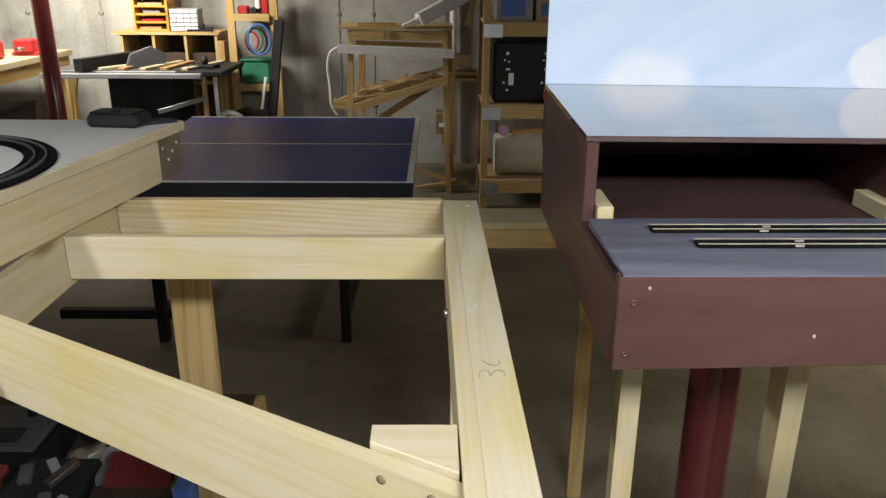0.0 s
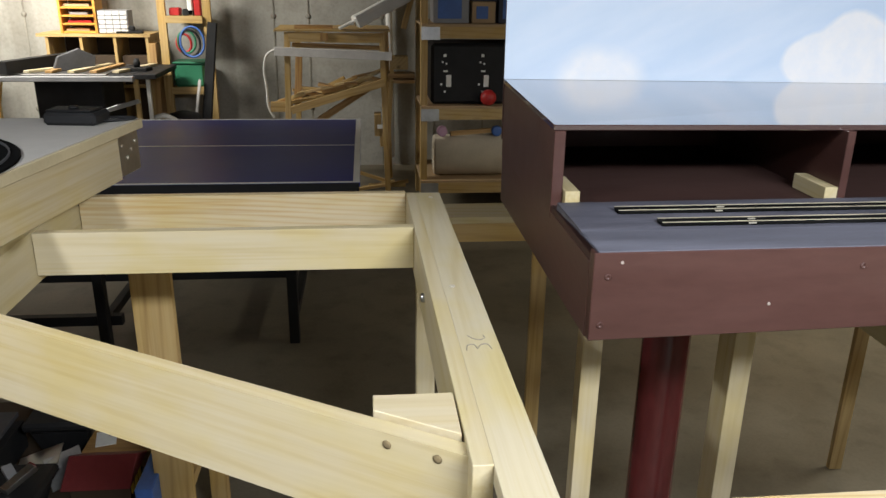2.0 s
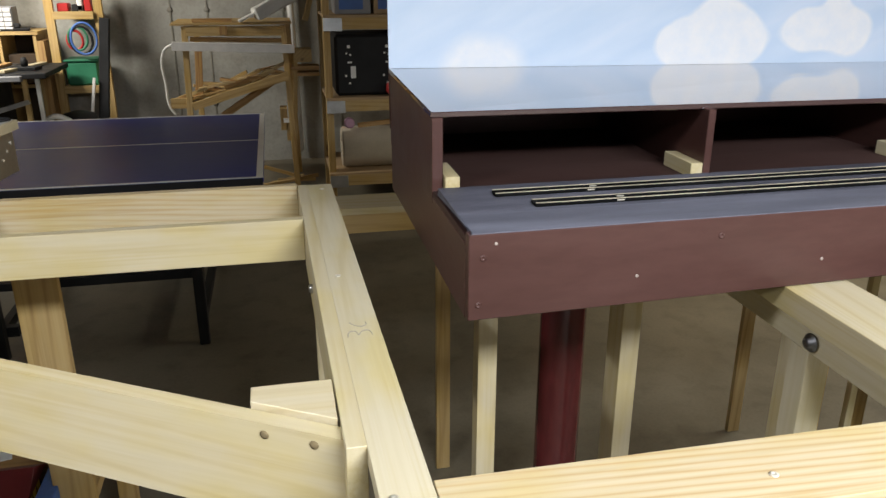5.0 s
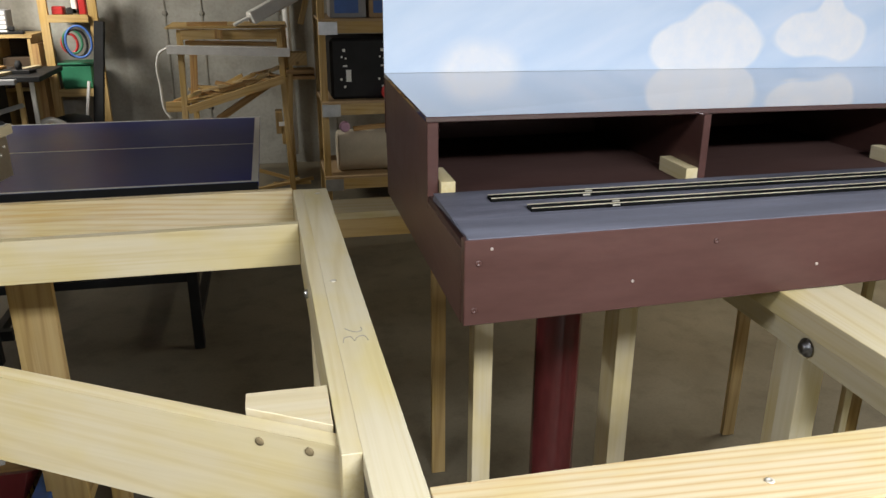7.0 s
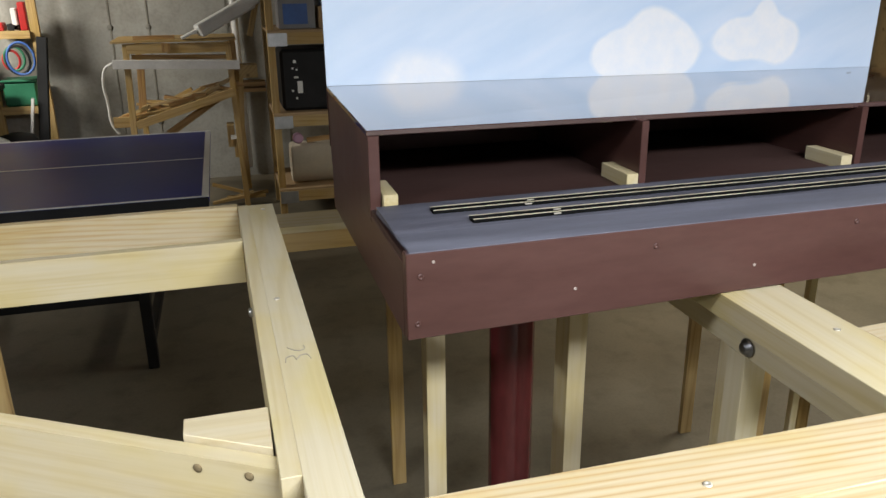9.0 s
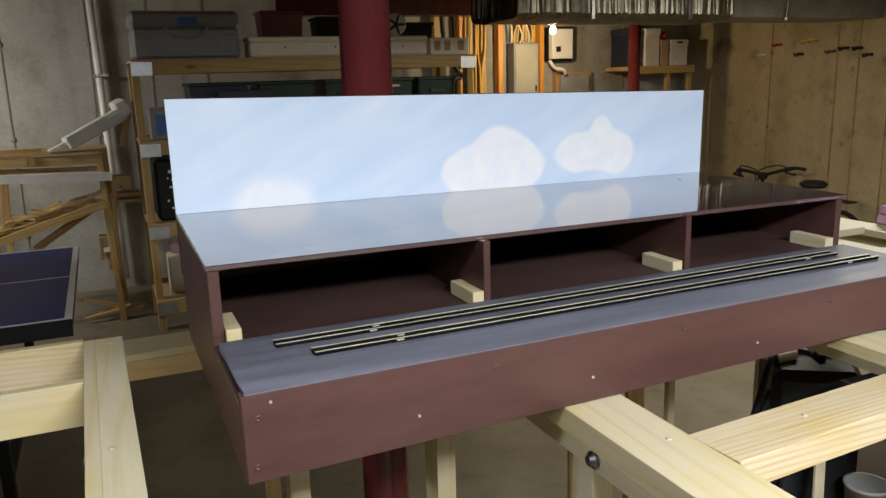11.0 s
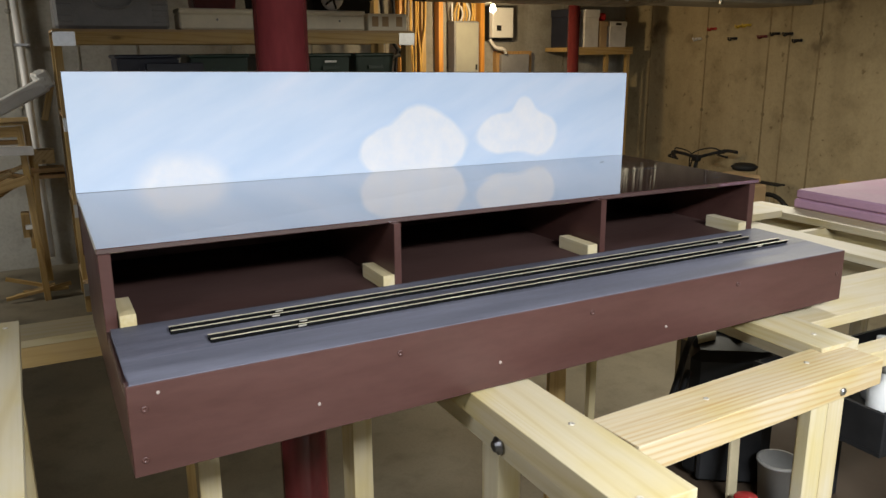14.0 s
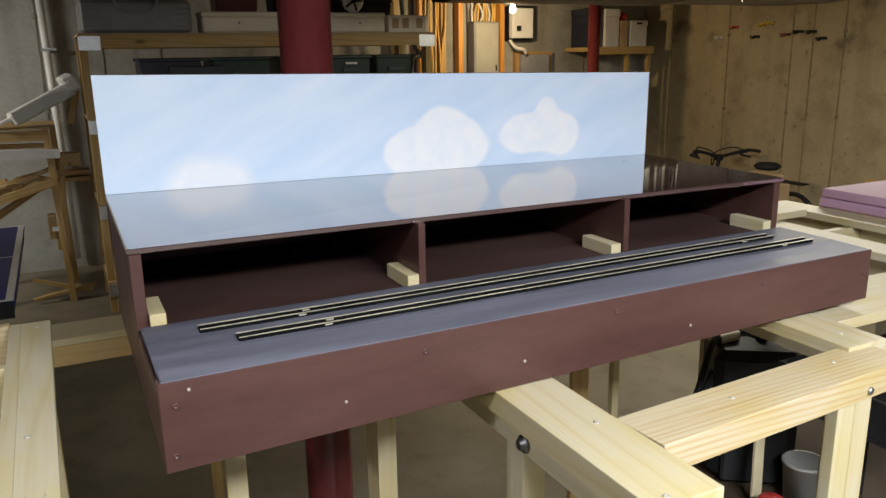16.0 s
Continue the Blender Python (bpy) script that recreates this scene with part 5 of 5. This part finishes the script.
for x0, x1, h, mat, lab in ((4.67, 4.78, 0.36, NAVY, "navy blue tall box"), (4.86, 5.03, 0.36, WHITE_OLD, "tall off-white box"), (5.05, 5.14, 0.25, CARD, "brown cardboard box"), (5.17, 5.38, 0.25, WHITE_OLD, "white file box with dark handle")):
    o = thing("stored_box", ((x0 + x1) / 2, 5.6, 1.6705), lab + " on the corner shelf", "box")
    slab("body", x0, x1, 5.5, 5.8, 1.6705, 1.6705 + h * 0.8, mat, o, "", 0.004)
    slab("lid", x0 - 0.006, x1 + 0.006, 5.494, 5.806, 1.671 + h * 0.8, 1.671 + h, mat, o, "", 0.004)
    if x0 > 5.15:
        slab("handle_hole", x0 + 0.07, x0 + 0.14, 5.49, 5.4935, 1.68 + h * 0.82, 1.68 + h * 0.9, BLACK, o)
o = thing("stored_bag", (5.05, 5.55, 2.03), "red cloth bag on top of boxes", "bag")
plate("bag", [(5.05, 5.52), (5.13, 5.5), (5.14, 5.62), (5.06, 5.64)], 1.923, 2.0, RED, o, "", 0.02)
b = bin_box("storage_bin", 4.75, 5.05, 5.53, 5.8, 0.931, 0.4, BLACK, "black storage bin on the corner shelf")
b = bin_box("storage_bin", 5.14, 5.35, 5.53, 5.8, 0.931, 0.4, GREEN, "dark green storage bin on the corner shelf")

# Wall hooks on the east wall.
for k, (y, z, mat) in enumerate(((4.82, 1.741, WHITE_OLD), (4.642, 1.829, RED), (4.39, 1.737, BLACK), (4.316, 1.843, YELLOW), (4.24, 1.85, YELLOW), (4.061, 1.749, DARK_RED), (3.93, 1.77, BLACK), (3.80, 1.766, BLACK), (3.70, 1.71, BLACK))):
    o = thing("wall_hook", (XE, y, z), "small utility hook screwed to the concrete wall", "hook", "wall hooks")
    slab("plate", XE - 0.02, XE, y - 0.04, y + 0.04, z - 0.01, z + 0.012, mat, o, "", 0.004)
    tube("prong", [(XE - 0.02, y, z), (XE - 0.05, y, z - 0.015), (XE - 0.075, y, z - 0.008), (XE - 0.08, y, z + 0.012)], 0.007, mat, o, "", 6)

# ---- bicycle ----
bk_ = thing("bicycle", (5.2, 3.9, 0), "black bicycle leaning along the concrete wall", "bicycle")
bx = 5.35


def wheel(y, r, parent):
    bm = bmesh.new()
    rows = []
    for k in range(33):
        a = 2 * math.pi * k / 32
        rows.append([bm.verts.new((bx + 0.02 * math.cos(b), y + (r + 0.02 * math.sin(b)) * math.cos(a), r + 0.02 + (r + 0.02 * math.sin(b)) * math.sin(a))) for b in (2 * math.pi * j / 8 for j in range(8))])
    for p, q in zip(rows, rows[1:]):
        for j in range(8):
            bm.faces.new((p[j], p[(j + 1) % 8], q[(j + 1) % 8], q[j]))
    bmesh.ops.remove_doubles(bm, verts=bm.verts, dist=1e-5)
    w = part("wheel", bm, BLACK, parent, "black tyre", None, True)
    lathe("hub", [(0.02, -0.04), (0.015, 0), (0.02, 0.04)], (bx, y, r + 0.02), STEEL, w, "", 12, (1, 0, 0))
    for k in range(12):
        a = 2 * math.pi * k / 12
        rod("spoke", (bx, y, r + 0.02), (bx, y + r * math.cos(a), r + 0.02 + r * math.sin(a)), 0.0015, STEEL, w, "", 5)


wheel(4.5, 0.22, bk_)
wheel(3.55, 0.22, bk_)
for a, b in (((bx, 4.42, 0.58), (bx, 4.00, 0.26)), ((bx, 4.00, 0.26), (bx, 3.85, 0.60)), ((bx, 3.85, 0.55), (bx, 4.40, 0.54)), ((bx, 4.00, 0.26), (bx, 3.55, 0.24)), ((bx, 3.85, 0.52), (bx, 3.55, 0.24)), ((bx, 4.39, 0.66), (bx, 4.50, 0.24))):
    rod("frame_tube", a, b, 0.016, BLACK, bk_, "", 10)
sd = lathe("saddle", [(0.01, 0), (0.09, 0.01), (0.115, 0.04), (0.08, 0.065), (0.01, 0.072)], (bx, 3.84, 0.62), BLACK, bk_, "black saddle", 16)
tube("handlebar", [(bx - 0.30, 4.36, 0.70), (bx - 0.24, 4.46, 0.735), (bx - 0.12, 4.45, 0.715), (bx, 4.40, 0.68), (bx + 0.12, 4.36, 0.70), (bx + 0.22, 4.27, 0.735), (bx + 0.26, 4.16, 0.73)], 0.015, BLACK, bk_)
for dx, dy in ((-0.24, 4.42), (0.2, 4.25)):
    tube("brake_lever", [(bx + dx, dy, 0.725), (bx + dx - 0.03, dy + 0.06, 0.70), (bx + dx - 0.02, dy - 0.05, 0.685)], 0.009, BLACK, bk_)
    tube("brake_cable", [(bx + dx, dy, 0.72), (bx + dx * 0.6, dy + 0.10, 0.76), (bx, 4.46, 0.70), (bx, 4.48, 0.55)], 0.006, BLACK, bk_)
slab("stem", bx - 0.03, bx + 0.03, 4.36, 4.44, 0.64, 0.70, BLACK, bk_, "", 0.012)
slab("rear_rack", bx - 0.05, bx + 0.05, 3.45, 3.8, 0.545, 0.556, BLACK, bk_)
o = thing("plywood_sheet", (5.6, 4.0, 0), "brown plywood sheet leaning on the wall", "plywood")
beam("sheet", (5.6, 2.72, 0.32), (5.6, 3.1, 0.32), 0.012, 0.62, PINE_OLD, o, "", 0.001)

o = thing("carton", (4.9, 3.52, 0), "rounded brown cardboard carton beside the bicycle", "box")
slab("body", 4.75, 5.05, 3.34, 3.72, 0, 0.6, CARD, o, "", 0.01)
slab("flap", 4.76, 5.04, 3.38, 3.68, 0.601, 0.67, CARD, o, "", 0.03)

# ---- clutter under the frames ----
bag = thing("tool_bag", (1.28, 0.62, 0), "black fabric tool bag with strap under the frame", "tool bag")
plate("body", [(1.45, 0.56), (1.64, 0.43), (1.85, 0.66), (1.66, 0.82)], 0.4695, 0.85, BLACK, bag, "", 0.025)
beam("side_pocket", (1.47, 0.535, 0.58), (1.61, 0.438, 0.58), 0.03, 0.2, BLACK, bag, "", 0.008)
tube("strap", [(1.5, 0.6, 0.85), (1.475, 0.585, 0.885), (1.43, 0.56, 0.87), (1.36, 0.52, 0.8), (1.3, 0.49, 0.73), (1.36, 0.52, 0.72), (1.44, 0.56, 0.8)], 0.009, BLACK, bag)
o = thing("side_stand", (1.4, 0.7, 0), "low brown plywood stand holding the tool bag", "stand")
# Top darker than its brown wood: the frame's shade is in the colour.
slab("top", 1.38, 2.1, 0.2, 0.95, 0.45, 0.469, SHADE_BROWN, o)
for x in (1.44, 2.05):
    for y in (0.32, 0.9):
        slab("leg", x, x + 0.04, y, y + 0.04, 0, 0.449, PINE_OLD, o)
for k in range(8):
    x, y = 1.58 + rng.uniform(0, 0.12), 0.55 + rng.uniform(0, 0.1)
    q = beam("hand_tool", (x, y, 0.8585), (x + rng.uniform(-0.09, 0.09), y + 0.06, 0.862 + rng.uniform(0, 0.015)), 0.022, 0.018, (STEEL, RED, BLACK, WHITE_OLD)[k % 4], None, "", 0.004)
    tagged(q, ("steel", "red-handled", "black", "pale")[k % 4] + " hand tool lying in the tool bag", "hand tool", "tools in the bag")
o = slab("wood_offcut", 1.50, 1.58, 0.60, 0.68, 0.8505, 0.875, PINE)
tagged(o, "small pine offcut on the tool bag", "wood offcut")
o = beam("pale_strip", (1.462, 0.40, 0.47), (1.50, 0.44, 0.74), 0.034, 0.01, PLY_EDGE, None, "", 0.002, (0, 1, 0))
tagged(o, "pale flat strip leaning against the tool bag", "strip")
bk2 = thing("clear_bucket", (1.5, 0.42, 0.55), "translucent white plastic bucket", "bucket")
lathe("bucket", [(0.044, 0), (0.053, 0.115), (0.057, 0.117), (0.057, 0.124), (0.05, 0.124), (0.042, 0.01)], (1.585, 0.36, 0.4695), BUCKET, bk2)
for x, y in ((1.43, 0.325), (1.465, 0.265)):
    j = thing("paint_jar", (x, y, 0.55), "small jar with bright red lid", "jar", "paint jars")
    lathe("jar", [(0.028, 0), (0.03, 0.005), (0.03, 0.05), (0.026, 0.055)], (x, y, 0.4695), DARK_GREY, j)
    lathe("lid", [(0.031, 0.055), (0.031, 0.075), (0.028, 0.078)], (x, y, 0.4695), RED, j)
cart = thing("black_tool_tray", (1.62, 0.15, 0.8), "black open plastic tray holding bottles", "tray")
slab("tray_floor", 1.45, 2.1, 0.02, 0.36, 0.80, 0.81, BLACK, cart)
for a in ((1.45, 1.46, 0.02, 0.36), (2.09, 2.1, 0.02, 0.36), (1.4605, 2.0895, 0.02, 0.03), (1.4605, 2.0895, 0.35, 0.36)):
    slab("tray_wall", *a, 0.8105, 0.90, BLACK, cart)
for x, y in ((1.73, 0.03), (2.05, 0.03), (1.73, 0.31), (2.05, 0.31)):
    slab("leg", x, x + 0.035, y, y + 0.035, 0, 0.799, BLACK_METAL, cart)
for x, y, h, mat, lab in ((1.6, 0.12, 0.12, PVC, "white plastic bottle"), (1.7, 0.2, 0.14, WHITE_OLD, "off-white squeeze bottle"), (1.52, 0.22, 0.1, GREY, "grey plastic bottle"), (1.8, 0.1, 0.12, BLUE, "blue plastic bottle")):
    q = thing("bottle", (x, y, 0.81), lab + " in the black tray", "bottle", "bottles in the tray")
    lathe("body", [(0.03, 0), (0.034, 0.01), (0.034, h * 0.65), (0.012, h * 0.85), (0.012, h)], (x, y, 0.81), mat, q)
    lathe("cap", [(0.014, h), (0.014, h + 0.02), (0.01, h + 0.022)], (x, y, 0.81), mat, q)

# Crates of small model parts on a low stand under the loop frame.
# The loop table's shade is put into the dark stand, crates and walls.
o = thing("low_stand", (-1.05, 0.85, 0), "low brown wooden stand under the loop table", "stand")
slab("top", -1.6, -0.74, 0.55, 1.3, 0.36, 0.38, SHADE_BROWN, o)
for x in (-1.58, -0.76):
    for y in (0.58, 1.24):
        slab("leg", x, x + 0.05, y, y + 0.04, 0, 0.359, PINE_OLD, o)
beam("edge_strip", (-0.725, 0.56, 0.372), (-0.725, 1.28, 0.372), 0.028, 0.03, PINE_OLD, o)
cn = thing("model_coal_tower", (-1.28, 0.95, 0.38), "grey model building with flat roof", "model building")
slab("wall_block", -1.38, -1.18, 0.86, 1.06, 0.3805, 0.46, BLACK, cn)
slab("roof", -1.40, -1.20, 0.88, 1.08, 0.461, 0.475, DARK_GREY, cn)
slab("hatch", -1.33, -1.25, 0.90, 0.96, 0.476, 0.482, BLACK, cn)
lathe("chimney", [(0.012, 0), (0.008, 0.05), (0.004, 0.055)], (-1.27, 1.03, 0.475), BLACK, cn)
cn = thing("model_factory", (-0.93, 0.86, 0.38), "model building with dark red roof", "model building")
slab("wall_block", -0.985, -0.845, 0.81, 0.91, 0.3805, 0.43, SHADE_BROWN, cn)
plate("roof", [(0.78, 0.43), (0.86, 0.475), (0.94, 0.43)], -0.995, -0.835, DARK_RED, cn, "dark red roof", 0.001, Matrix(((0, 0, 1, 0), (1, 0, 0, 0), (0, 1, 0, 0), (0, 0, 0, 1))))
for k in range(3):
    slab("window", -0.8445, -0.842, 0.815 + 0.03 * k, 0.835 + 0.03 * k, 0.39, 0.42, YELLOW, cn)
cn = thing("metal_bracket_box", (-1.08, 0.9, 0.38), "bent bright sheet-metal bracket", "bracket")
beam("flap", (-1.13, 0.88, 0.43), (-1.03, 0.90, 0.46), 0.09, 0.004, STEEL, cn, "", 0.0005)
beam("flap", (-1.03, 0.90, 0.46), (-1.01, 0.88, 0.3815), 0.09, 0.004, STEEL, cn, "", 0.0005)
bb = bin_box("parts_crate", -1.18, -1.02, 0.68, 0.83, 0.3805, 0.07, BLACK, "crate of model parts blackened for the shade over it")
bb = bin_box("parts_crate", -1.45, -1.24, 0.66, 0.82, 0.3805, 0.06, DARK_RED, "dark crate of model parts")
bb = bin_box("parts_crate", -1.15, -0.99, 1.0, 1.2, 0.3805, 0.08, BLACK, "carton of model parts blackened for the shade over it")
for k in range(6):
    x, y = -0.98 + 0.035 * k, 0.97 + rng.uniform(-0.02, 0.05)
    q = slab("paper_slip", x, x + 0.05, y, y + 0.07, 0.3805 + 0.05 + 0.003 * k, 0.3825 + 0.05 + 0.003 * k, (WHITE, GREY, WHITE_OLD)[k % 3], None, "", 0.0003, rng.uniform(-20, 20))
    tagged(q, "printed paper slip on the parts carton", "paper", "paper slips")
q = thing("paper_carton", (-0.87, 0.99, 0.38), "flat brown carton of papers", "box")
slab("carton", -1.0, -0.74, 0.94, 1.12, 0.3805, 0.428, SCRAP, q)
for k in range(14):
    x, y = rng.uniform(-1.45, -1.0), rng.uniform(0.60, 0.85)
    z0 = 0.3805 + (0.095 if -1.19 < x < -1.01 else 0.085 if x < -1.23 else 0.0)
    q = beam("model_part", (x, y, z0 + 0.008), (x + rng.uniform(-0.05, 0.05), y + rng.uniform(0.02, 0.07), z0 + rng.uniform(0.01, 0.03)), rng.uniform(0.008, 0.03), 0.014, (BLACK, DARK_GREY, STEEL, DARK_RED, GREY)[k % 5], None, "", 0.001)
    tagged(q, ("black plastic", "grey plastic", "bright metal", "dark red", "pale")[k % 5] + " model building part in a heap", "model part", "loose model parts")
o = thing("blue_box", (-0.77, 0.85, 0.38), "narrow blue cardboard box", "box")
slab("box", -0.805, -0.765, 0.72, 0.93, 0.3805, 0.47, BLUE, o, "", 0.002)
